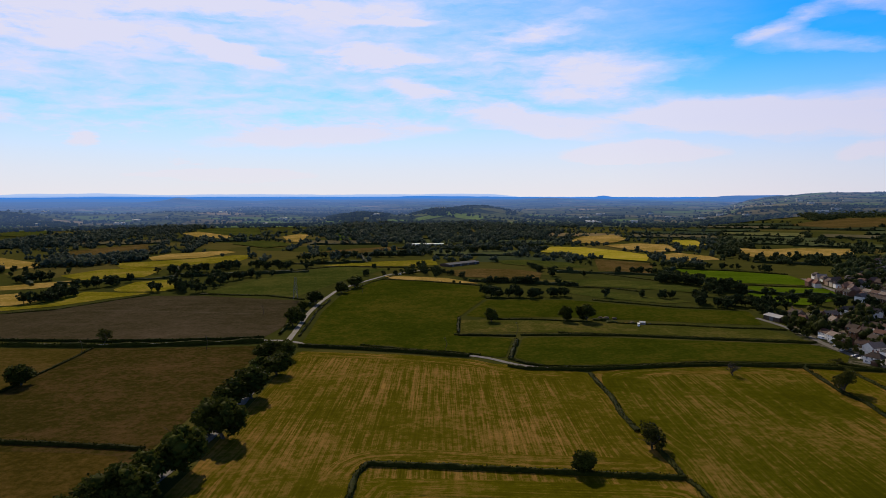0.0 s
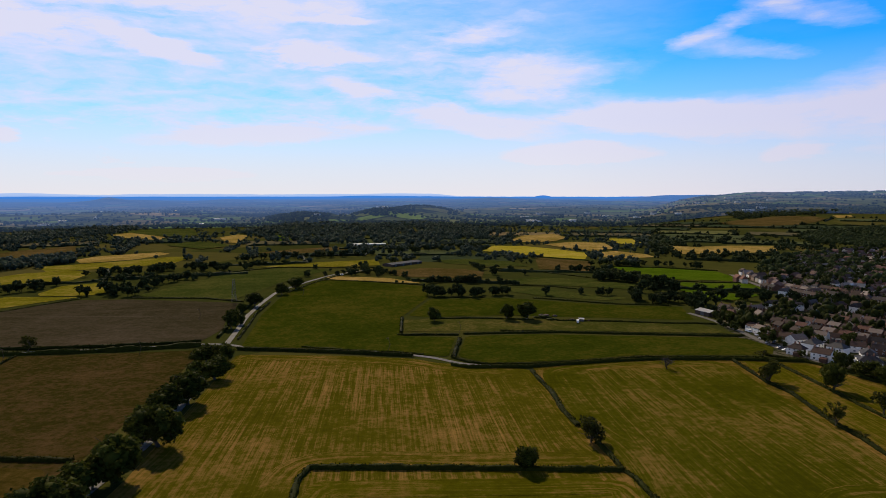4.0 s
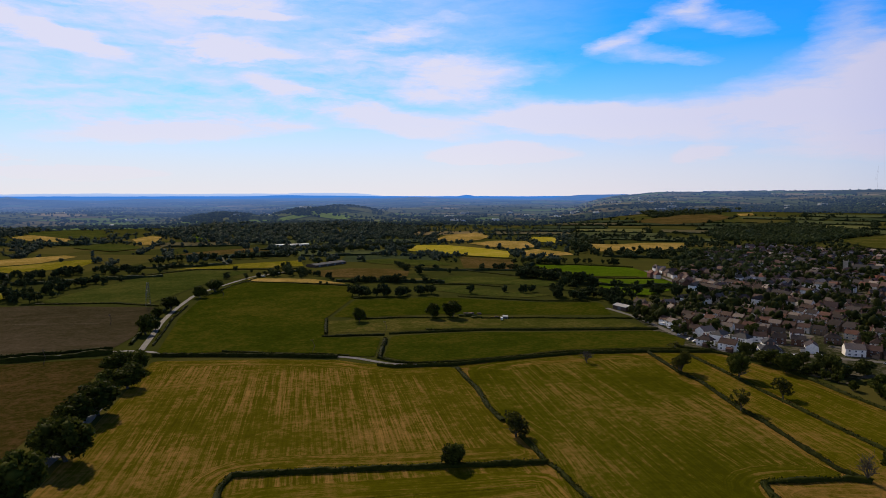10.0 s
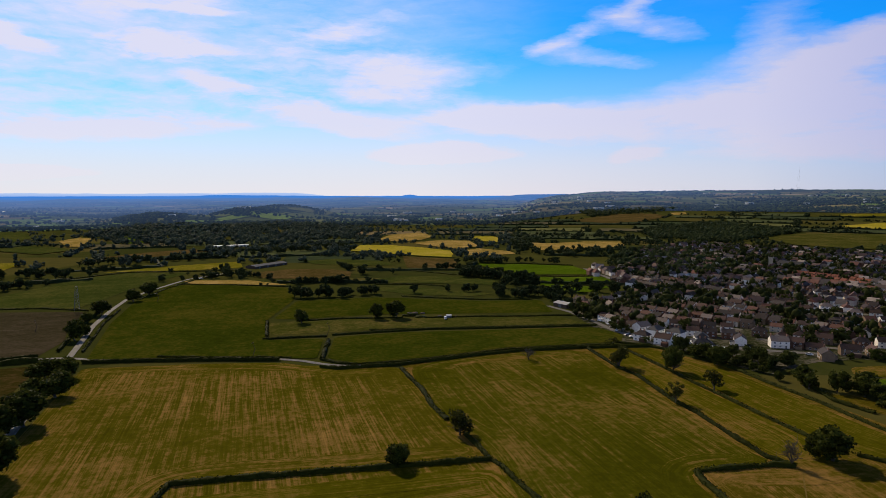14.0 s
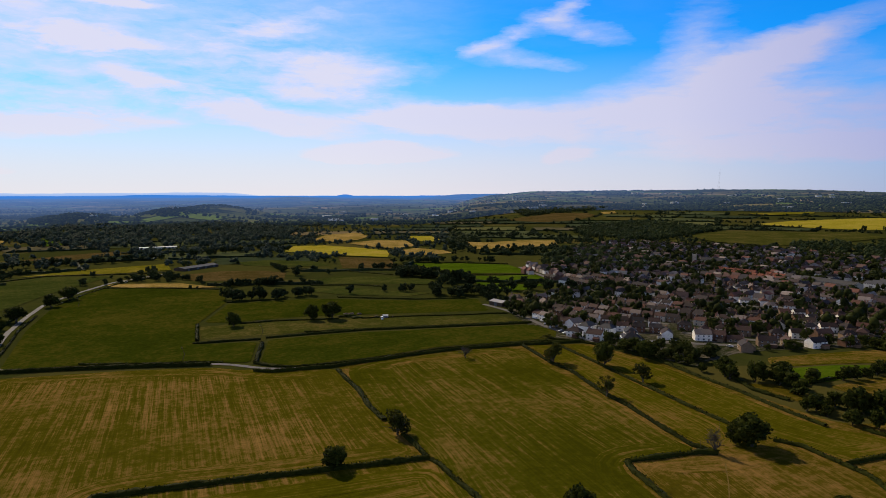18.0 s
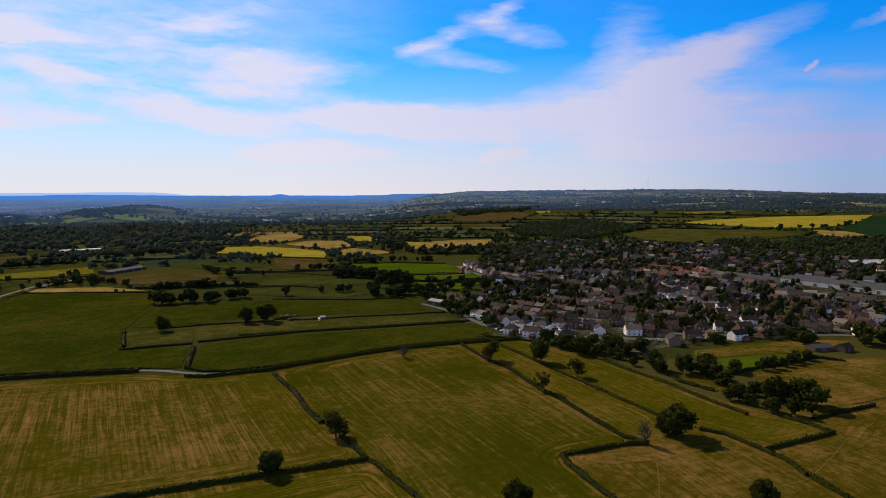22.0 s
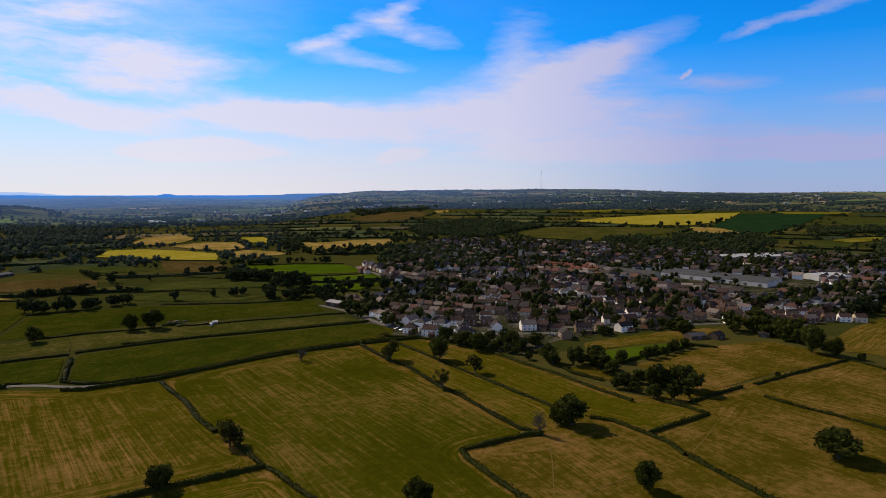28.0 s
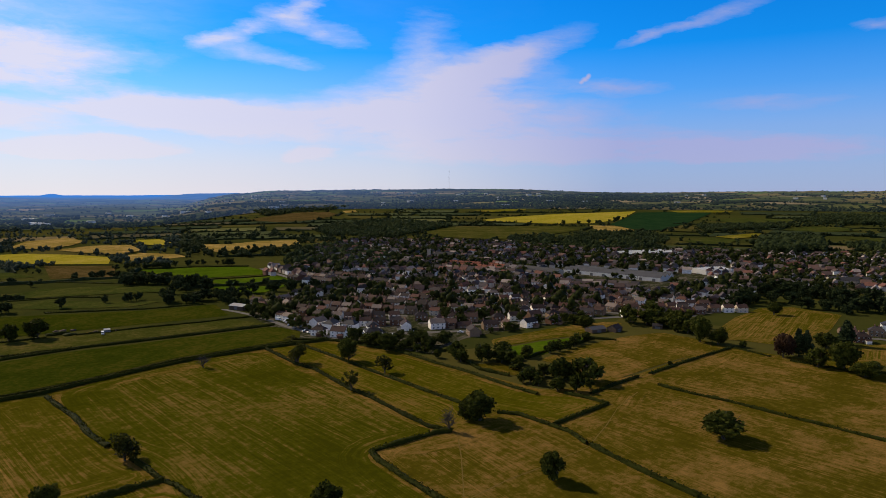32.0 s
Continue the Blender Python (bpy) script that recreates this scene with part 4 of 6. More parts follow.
def car(x, y, turn, van=False):
    if len(CARS) > 1 and not van or van and any(c["van"] for c in CARS):
        master = next(c for c in CARS if bool(c["van"]) == van)
        return copy_thing(master, pose(x, y, 0.3, 0, 0, turn))
    ob = tagged(new("van" if van else "car"), "white panel van parked by the lane" if van else "parked car beside the lane", "van" if van else "car", "parked vehicles")
    ob["van"] = int(van)
    s = [(-2.1, 0.35), (-2.15, 0.75), (-1.9, 0.95), (-1.0, 1.0), (-0.45, 1.42), (0.9, 1.45), (1.7, 1.0), (2.05, 0.9), (2.1, 0.35)] if not van else [(-2.5, 0.35), (-2.5, 1.0), (-1.9, 1.2), (-1.4, 2.0), (2.5, 2.05), (2.55, 0.35)]
    n = len(s)
    v = [(a, -0.85, b) for a, b in s] + [(a, 0.85, b) for a, b in s]
    f = [tuple(range(n)), tuple(range(2 * n - 1, n - 1, -1))] + [((i + 1) % n, i, n + i, n + (i + 1) % n) for i in range(n)]
    child("body", mesh_of("body", v, f, PAINT if van else CAR), ob)
    child("windscreen", boxes_mesh("windscreen", GLASS, (-0.9 if not van else -1.75, -0.87, 1.02 if not van else 1.25, 1.3 if not van else -0.8, 0.87, 1.33 if not van else 1.8)), ob)
    for sx in (-1.3, 1.35):
        for sy in (-0.82, 0.82):
            w = [(0.33 * math.cos(i * 0.6283), d, 0.33 + 0.33 * math.sin(i * 0.6283)) for d in (-0.1, 0.1) for i in range(10)]
            wf = [(i, (i + 1) % 10, 10 + (i + 1) % 10, 10 + i) for i in range(10)] + [tuple(range(9, -1, -1)), tuple(range(10, 20))]
            child("wheel", mesh_of("wheel", w, wf, TYRE), ob, at=pose(sx, sy, 0))
    ob.matrix_basis = pose(x, y, 0.3, 0, 0, turn)
    CARS.append(ob)
    return ob


def heap(x, y, wide, tall, mat, name, label, category):
    """A low lumpy heap of earth, rubble or scrub."""
    v, f = ICO2
    rng = np.random.default_rng(int(x * 7 + y))
    p = v * (wide / 2, wide / 3, tall) * rng.uniform(0.7, 1.25, (len(v), 1))
    p[:, 2] = np.maximum(p[:, 2], -0.1) + height(x, y) + 0.2
    p[:, :2] += (x, y)
    return tagged(new(name, mesh_of(name, p, f, mat)), label, category)


def pole(x, y, tall=9.0):
    ob = tagged(new("telegraph_pole"), "dark wooden telegraph pole with a crossarm", "pole", "telegraph poles")
    v, f = [], []
    limb(np.random.default_rng(3), v, f, (0, 0, -0.2), (0, 0, tall), 0.17, 0.11, 7)
    child("post", mesh_of("post", v, f, TIMBER), ob)
    child("crossarm", boxes_mesh("crossarm", TIMBER, (-1.0, -0.2, tall - 0.9, 1.0, -0.12, tall - 0.75)), ob)
    for k in (-0.85, 0, 0.85):
        child("insulator", boxes_mesh("insulator", STEEL, (k - 0.06, -0.2, tall - 0.75, k + 0.06, -0.1, tall - 0.5)), ob)
    ob.matrix_basis = pose(x, y, 0, 0, 0, 25)


def lattice(name, label, x, y, tall, base, top, n):
    """A lattice tower of four legs with rungs and braces."""
    ob = tagged(new(name), label, "tower")
    def corner(z, i):
        h = base / 2 + (top - base) / 2 * z / tall
        return np.array(((1, 1, -1, -1)[i] * h, (1, -1, -1, 1)[i] * h, z))
    t = max(0.06, base * 0.025)
    rng = np.random.default_rng(1)
    for i in range(4):
        v, f = [], []
        limb(rng, v, f, corner(-0.2, i), corner(tall, i), t, t, 4)
        child("leg", mesh_of("leg", v, f, STEEL), ob)
    for k in range(n):
        z0, z1 = tall * k / n, tall * (k + 1) / n
        v, f = [], []
        for i in range(4):
            j = (i + 1) % 4
            limb(rng, v, f, corner(z0, i), corner(z1, j), t * 0.6, t * 0.6, 3)
            limb(rng, v, f, corner(z1, i), corner(z1, j), t * 0.6, t * 0.6, 3)
        child("brace", mesh_of("brace", v, f, STEEL), ob)
    ob.matrix_basis = pose(x, y, height(x, y), 0, 0, 20)
    return ob


# ---- distance ----
def in_town(x, y):
    return inside(x, y, TOWN)


def far_hedge(rng, hv, hf, ax, ay, bx, by):
    """An uneven strip of hedge between two corners of a far field."""
    k = max(2, int(math.hypot(bx - ax, by - ay) / 14))
    d = math.hypot(bx - ax, by - ay)
    ux, uy = -(by - ay) / d, (bx - ax) / d
    base = len(hv)
    for i in range(k + 1):
        s = i / k
        x, y = ax + (bx - ax) * s + rng.normal(0, 1.2), ay + (by - ay) * s + rng.normal(0, 1.2)
        z, h, w = height(x, y), rng.uniform(1.6, 4.2), rng.uniform(1.2, 2.6)
        hv += [(x - ux * w, y - uy * w, z - 0.2), (x - ux * w * 0.7, y - uy * w * 0.7, z + h), (x + ux * w * 0.7, y + uy * w * 0.7, z + h), (x + ux * w, y + uy * w, z - 0.2)]
    for i in range(k):
        b = base + 4 * i
        hf += [(b + j, b + j + 1, b + j + 5, b + j + 4) for j in range(3)]


def far_fields():
    """The patchwork of small fields in the vale and on the ridge, and the hedges and trees along their edges."""
    rng = np.random.default_rng(5)
    verts, faces, hv, hf, trees = [], [], [], [], []
    rows = [720]
    while rows[-1] < 4700:
        rows.append(rows[-1] * 1.0 + 70 + rows[-1] * 0.045)
    for k in range(len(rows) - 1):
        r0, r1 = rows[k], rows[k + 1]
        wide = 95 + r0 * 0.06
        n = int(math.radians(132) * r0 / wide)
        shift = rng.random()
        for i in range(n):
            if rng.random() < 0.12:
                continue
            a0, a1 = [radians(-50 + 132 * (i + s + shift * 0.9) / n) for s in (0, rng.uniform(0.85, 1.0))]
            j = rng.uniform(-0.12, 0.12, 8)
            q = [(r0 + (r1 - r0) * (0.04 + j[0]), a0 + (a1 - a0) * j[4]), (r0 + (r1 - r0) * (0.04 + j[1]), a1), (r0 + (r1 - r0) * (0.93 + j[2]), a1 + (a1 - a0) * j[6]), (r0 + (r1 - r0) * (0.93 + j[3]), a0)]
            xy = [(r * math.sin(a), r * math.cos(a)) for r, a in q]
            cx, cy = sum(p[0] for p in xy) / 4, sum(p[1] for p in xy) / 4
            if r1 > vale_start(math.degrees((a0 + a1) / 2)) - 20:
                continue
            clash = any(inside(x, y, p) for p in PLOTS for x, y in xy + [(cx, cy)])
            for (ax, ay), (bx, by) in ((xy[0], xy[1]), (xy[1], xy[2])):
                mx, my = (ax + bx) / 2, (ay + by) / 2
                if rng.random() < 0.85 and not in_town(mx, my) and not any(inside(x, y, p) for p in PLOTS for x, y in ((mx, my), (ax * 0.8 + bx * 0.2, ay * 0.8 + by * 0.2), (ax * 0.2 + bx * 0.8, ay * 0.2 + by * 0.8))):
                    far_hedge(rng, hv, hf, ax, ay, bx, by)
            # hedgerow trees along the near and the side edges
            for (ax, ay), (bx, by) in ((xy[0], xy[1]), (xy[1], xy[2])):
                dense = rng.choice((0.5, 1.0, 1.7, 2.6))
                for _ in range(int(math.hypot(bx - ax, by - ay) / 11 * dense)):
                    s = rng.random()
                    trees.append((ax + (bx - ax) * s + rng.normal(0, 3), ay + (by - ay) * s + rng.normal(0, 3), rng.uniform(2.5, 8.5)))
            if clash or in_town(cx, cy):
                continue
            g, b = 5, len(verts)
            for u in range(g):
                for w in range(g):
                    s, t = u / (g - 1), w / (g - 1)
                    x = (xy[0][0] * (1 - s) + xy[1][0] * s) * (1 - t) + (xy[3][0] * (1 - s) + xy[2][0] * s) * t
                    y = (xy[0][1] * (1 - s) + xy[1][1] * s) * (1 - t) + (xy[3][1] * (1 - s) + xy[2][1] * s) * t
                    verts.append((x, y, height(x, y) + (0.2 if r1 < 1300 else 0.9)))
            faces += [(b + u * g + w, b + (u + 1) * g + w, b + (u + 1) * g + w + 1, b + u * g + w + 1) for u in range(g - 1) for w in range(g - 1)]
    tagged(new("far_hedges", mesh_of("far_hedges", hv, hf, LEAF_FAR)), "dark hedges between far fields", "hedges", kind="stuff")
    m, t, bsdf = material("hazed_farmland")
    geo = node(t, "ShaderNodeNewGeometry")
    # green and tan field tones, greyed and cooled to carry the distance haze
    tone = ramp(t, geo.outputs["Random Per Island"], [(0, (0.04, 0.054, 0.026)), (0.22, (0.054, 0.068, 0.032)), (0.45, (0.07, 0.084, 0.036)), (0.7, (0.1, 0.09, 0.05)), (0.82, (0.115, 0.12, 0.045)), (0.91, (0.18, 0.14, 0.075)), (0.97, (0.27, 0.2, 0.11))], "CONSTANT")
    grain = noise_tex(t, geo.outputs["Position"], 0.03, 6, 0.7).outputs["Fac"]
    tone = mix(t, 1.0, tone, ramp(t, grain, [(0.3, (0.65, 0.68, 0.65)), (0.7, (1.2, 1.15, 1.1))]), "MULTIPLY")
    link(t, tone, bsdf.inputs["Base Color"])
    bsdf.inputs["Roughness"].default_value = 0.95
    bsdf.inputs["Specular IOR Level"].default_value = 0.0
    tagged(new("far_fields", mesh_of("far_fields", verts, faces, m)), "patchwork of small green and tan fields", "field", kind="stuff")
    return trees


ICO0 = ico(0)


def blob_trees(name, label, spots, detail=1, leaves=None, spread=1.0):
    """Many far trees in one mesh: each a few ragged clumps of leaves, uneven in outline."""
    rng = np.random.default_rng(len(spots))
    bases = []
    for _ in range(10):
        parts, faces, n = [], [], 0
        iv, if_ = ICO0
        for c in range(3 + 2 * detail):
            at = rng.normal(0, 0.27, 3) * (1, 1, 0.7) + (0, 0, 0.55)
            v = iv * rng.uniform(0.24, 0.42) * rng.uniform(0.6, 1.3, (len(iv), 1)) + at
            parts.append(v), faces.append(if_ + n)
            n += len(v)
        q = tufts(rng, rng.normal(0, 0.3, (22, 3)) * (1, 1, 0.7) + (0, 0, 0.58), 0.11)
        fq = np.arange(len(q)).reshape(-1, 4) + n
        parts.append(q)
        faces += [fq[:, [0, 1, 2]], fq[:, [0, 2, 3]]]
        v = np.concatenate(parts)
        v[:, 2] = np.maximum(v[:, 2], -0.02)
        bases.append((v, np.concatenate(faces)))
    V, F, n = [], [], 0
    for x, y, h in spots:
        v, f = bases[rng.integers(0, len(bases))]
        a = rng.random() * 6.28
        c, s = math.cos(a), math.sin(a)
        w = h * rng.uniform(0.75, 1.12) * spread
        V.append(np.stack([(v[:, 0] * c - v[:, 1] * s) * w + x, (v[:, 0] * s + v[:, 1] * c) * w + y, v[:, 2] * h + height(x, y)], 1))
        F.append(f + n)
        n += len(v)
    tagged(new(name, mesh_of(name, np.concatenate(V), np.concatenate(F), leaves or LEAF_FAR)), label, "trees", kind="stuff")


def joined_trees(name, label, spots, leaves=None):
    """Trees too many to count, each with trunk and ragged crown, in one mesh."""
    rng = random.Random(len(spots))
    models = []
    for i in range(8):
        trunk, crown = tree_meshes("oak" if i < 6 else "ash", 500 + i, False)
        v = np.empty(len(crown.vertices) * 3)
        crown.vertices.foreach_get("co", v)
        f = np.empty(len(crown.loops), dtype=np.int32)
        crown.loops.foreach_get("vertex_index", f)
        v, f = v.reshape(-1, 3), f.reshape(-1, 3)
        a = np.arange(5) * 1.2566
        ring = np.stack([np.cos(a) * 0.35, np.sin(a) * 0.35, a * 0], 1)
        stem = np.concatenate([ring, ring * 0.7 + (0, 0, 3.5)])
        q = np.array([(i, (i + 1) % 5, 5 + (i + 1) % 5) for i in range(5)] + [(i, 5 + (i + 1) % 5, 5 + i) for i in range(5)])
        models.append((np.concatenate([v, stem]), np.concatenate([f, q + len(v)])))
        bpy.data.meshes.remove(trunk), bpy.data.meshes.remove(crown)
    V, F, n = [], [], 0
    for x, y, h in spots:
        v, f = rng.choice(models)
        a, w = rng.random() * 6.28, h / 10 * rng.uniform(0.85, 1.2)
        c, s = math.cos(a), math.sin(a)
        V.append(np.stack([(v[:, 0] * c - v[:, 1] * s) * w + x, (v[:, 0] * s + v[:, 1] * c) * w + y, v[:, 2] * h / 10 + height(x, y)], 1))
        F.append(f + n)
        n += len(v)
    tagged(new(name, mesh_of(name, np.concatenate(V), np.concatenate(F), leaves or LEAF_FAR)), label, "trees", kind="stuff")


def far_houses(spots):
    """The houses at the far side of the town, walls and roofs in two meshes."""
    rng = random.Random(8)
    wv, wf, rv, rf = [], [], [], []
    for x, y, a in spots:
        w, d, e, r = rng.uniform(7, 11), rng.uniform(6.2, 8), rng.uniform(4.6, 5.6), rng.uniform(7.2, 8.6)
        c, s = math.cos(a), math.sin(a)
        z0 = height(x, y)
        def put(vs, faces, V, Fs):
            b = len(V)
            V += [(x + p * c - q * s, y + p * s + q * c, z0 + z) for p, q, z in vs]
            Fs += [tuple(b + i for i in f) for f in faces]
        p, q = w / 2, d / 2
        put([(-p, -q, -0.3), (p, -q, -0.3), (p, q, -0.3), (-p, q, -0.3), (-p, -q, e), (p, -q, e), (p, q, e), (-p, q, e), (p, 0, r), (-p, 0, r)], [(0, 1, 5, 4), (2, 3, 7, 6), (1, 2, 6, 8, 5), (3, 0, 4, 9, 7)], wv, wf)
        o, l = 0.4, e - 0.4 * (r - e) / q
        put([(-p - o, -q - o, l + 0.15), (p + o, -q - o, l + 0.15), (p + o, 0, r + 0.15), (-p - o, 0, r + 0.15), (p + o, q + o, l + 0.15), (-p - o, q + o, l + 0.15), (-p - o, -q - o, l), (p + o, -q - o, l), (p + o, q + o, l), (-p - o, q + o, l)],
            [(0, 1, 2, 3), (3, 2, 4, 5), (0, 6, 7, 1), (4, 8, 9, 5), (1, 7, 8, 4, 2), (5, 9, 6, 0, 3)], rv, rf)
    fw = varied_material("far_wall", [(0.84, 0.82, 0.78), (0.14, 0.08, 0.055), (0.86, 0.84, 0.8), (0.55, 0.5, 0.42), (0.15, 0.085, 0.06), (0.86, 0.84, 0.8), (0.3, 0.23, 0.18)])
    fr = varied_material("far_roof", [(0.085, 0.06, 0.056), (0.115, 0.08, 0.072), (0.062, 0.055, 0.057), (0.145, 0.09, 0.076), (0.105, 0.09, 0.087), (0.175, 0.086, 0.066), (0.3, 0.25, 0.22), (0.095, 0.075, 0.07)], 0.75)
    ob = tagged(new("far_houses", mesh_of("far_houses", wv, wf, fw)), "crowded far houses with pale and brick walls", "houses", kind="stuff")
    child("roof", mesh_of("roof", rv, rf, fr), ob)


def lattice_noise(x, y, seed):
    """Smooth value noise from -1 to 1 on arrays."""
    xi, yi = np.floor(x).astype(np.int64), np.floor(y).astype(np.int64)
    u, w = x - xi, y - yi
    u, w = u * u * (3 - 2 * u), w * w * (3 - 2 * w)

    def corner(i, j):
        k = (xi + i) * 374761393 + (yi + j) * 668265263 + seed * 974711
        k = (k ^ (k >> 13)) * 1274126177
        return ((k ^ (k >> 16)) & 0xFFFF) / 32767.5 - 1
    return (corner(0, 0) * (1 - u) + corner(1, 0) * u) * (1 - w) + (corner(0, 1) * (1 - u) + corner(1, 1) * u) * w


def ease(a, b, v):
    v = np.clip((v - a) / (b - a), 0, 1)
    return v * v * (3 - 2 * v)


FAR_EDGE = 4880.0  # the horizon is drawn in to this distance, along the line of sight


def vale_start(az):
    return 1990 + 760 * ease(19, 31, az)


def vale_land(d, az):
    """Height of the far country at its true distance: a rolling vale, wooded knolls, a long ridge to the east and the curve of the earth."""
    x, y = d * np.sin(np.radians(az)), d * np.cos(np.radians(az))
    near = ease(2000, 2500, d)
    h = near * (11 * lattice_noise(x / 620, y / 620, 1) + 7 * lattice_noise(x / 260, y / 260, 2))
    h += ease(4500, 9000, d) * 26 * lattice_noise(x / 2300, y / 2300, 3)

    def knoll(at, dist, tall, wide, deep):
        return tall * np.exp(-((az - at) / wide) ** 2 - ((d - dist) / deep) ** 2)
    h += knoll(-7.6, 2450, 26, 3.0, 260) + knoll(-0.4, 2650, 20, 1.9, 230) + knoll(2.9, 3050, 46, 4.0, 330) + knoll(-35, 3000, 44, 4.5, 350)
    h += knoll(-21.5, 7000, 34, 4.6, 900) + knoll(-22.2, 7000, 26, 0.8, 300) + knoll(9.5, 8500, 42, 2.6, 800) + knoll(-14, 8000, 22, 3.5, 800)
    h += knoll(13.9, 21000, 92, 0.8, 1500) + knoll(-2, 19000, 45, 6, 1500)
    h += ease(19, 24.5, az) * (1 - ease(27, 31, az)) * knoll(az, 12500, 78, 1, 1600)
    h += (1 - ease(4, 8, az)) * knoll(az, 34000, 150 + 22 * lattice_noise(az * 0.4, az * 0, 5), 1, 2500)
    h -= d * d / (2 * 7.3e6)
    crest = np.array([crest_ridge(a) for a in az])
    return h, x, y, crest


def vale_points(d, az):
    """Places of the far country, drawn in along the line of sight, with their true plan position."""
    h, x, y, crest = vale_land(d, az)
    foot = 34 + 12 * lattice_noise(x / 500, y / 500, 8)
    s = np.clip((d - 2700) / 2500, 0, 1)
    slope = foot + (100 + 5200 * np.tan(np.radians(crest)) - foot) * s ** 1.15 - 160 * ease(5250, 6600, d)
    slope += 9 * lattice_noise(x / 420, y / 300, 9) * s * (1 - ease(4600, 5200, d))
    h = h + (np.maximum(slope, h) - h) * ease(19, 27, az) * (d < 9000)
    start = vale_start(az)
    east = ease(16, 38, az) * (1 - ease(110, 150, az))
    edge = 40 * east * ease(1500, 3500, d) + 1.0
    h = edge + (h - edge) * ease(0, 420, d - start)
    r = start + (FAR_EDGE - start) * (1 - np.exp(-(d - start) / (FAR_EDGE - start)))
    k = r / d
    return np.stack([x * k, y * k, 100 + (h - 100) * k], -1), x, y, k


def wooded(x, y):
    """Where the far woods are thick."""
    return lattice_noise(x / 520, y / 520, 21) + 0.6 * lattice_noise(x / 190, y / 190, 22)


def painted_haze(t, shader, uv):
    """Mixes a haze glow into the far land's own material, for light scattered in by the air between the eye and far
    land: none near by, most of what is seen at the horizon, weaker away from the sun.
    """
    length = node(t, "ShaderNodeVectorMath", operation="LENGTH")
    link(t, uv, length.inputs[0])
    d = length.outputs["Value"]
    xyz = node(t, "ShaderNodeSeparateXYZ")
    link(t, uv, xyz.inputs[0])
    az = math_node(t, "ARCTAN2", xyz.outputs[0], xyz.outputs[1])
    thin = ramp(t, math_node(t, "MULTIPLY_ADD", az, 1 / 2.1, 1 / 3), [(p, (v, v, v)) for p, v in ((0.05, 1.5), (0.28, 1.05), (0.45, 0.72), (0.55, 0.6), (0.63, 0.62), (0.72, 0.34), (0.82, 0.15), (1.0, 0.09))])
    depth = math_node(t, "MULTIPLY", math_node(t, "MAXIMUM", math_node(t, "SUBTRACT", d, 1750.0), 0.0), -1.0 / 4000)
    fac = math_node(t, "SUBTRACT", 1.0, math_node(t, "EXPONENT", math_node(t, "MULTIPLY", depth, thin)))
    # emission stands in for haze: blue far off, pale at the horizon
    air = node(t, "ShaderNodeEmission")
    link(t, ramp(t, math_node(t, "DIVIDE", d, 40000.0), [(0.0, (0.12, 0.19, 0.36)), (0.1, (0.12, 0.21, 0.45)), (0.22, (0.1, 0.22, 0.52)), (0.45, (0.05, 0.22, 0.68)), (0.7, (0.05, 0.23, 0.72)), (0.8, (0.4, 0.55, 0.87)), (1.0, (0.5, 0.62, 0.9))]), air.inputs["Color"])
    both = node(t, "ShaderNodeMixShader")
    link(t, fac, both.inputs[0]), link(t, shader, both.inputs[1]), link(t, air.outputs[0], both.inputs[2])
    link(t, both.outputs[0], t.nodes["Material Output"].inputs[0])


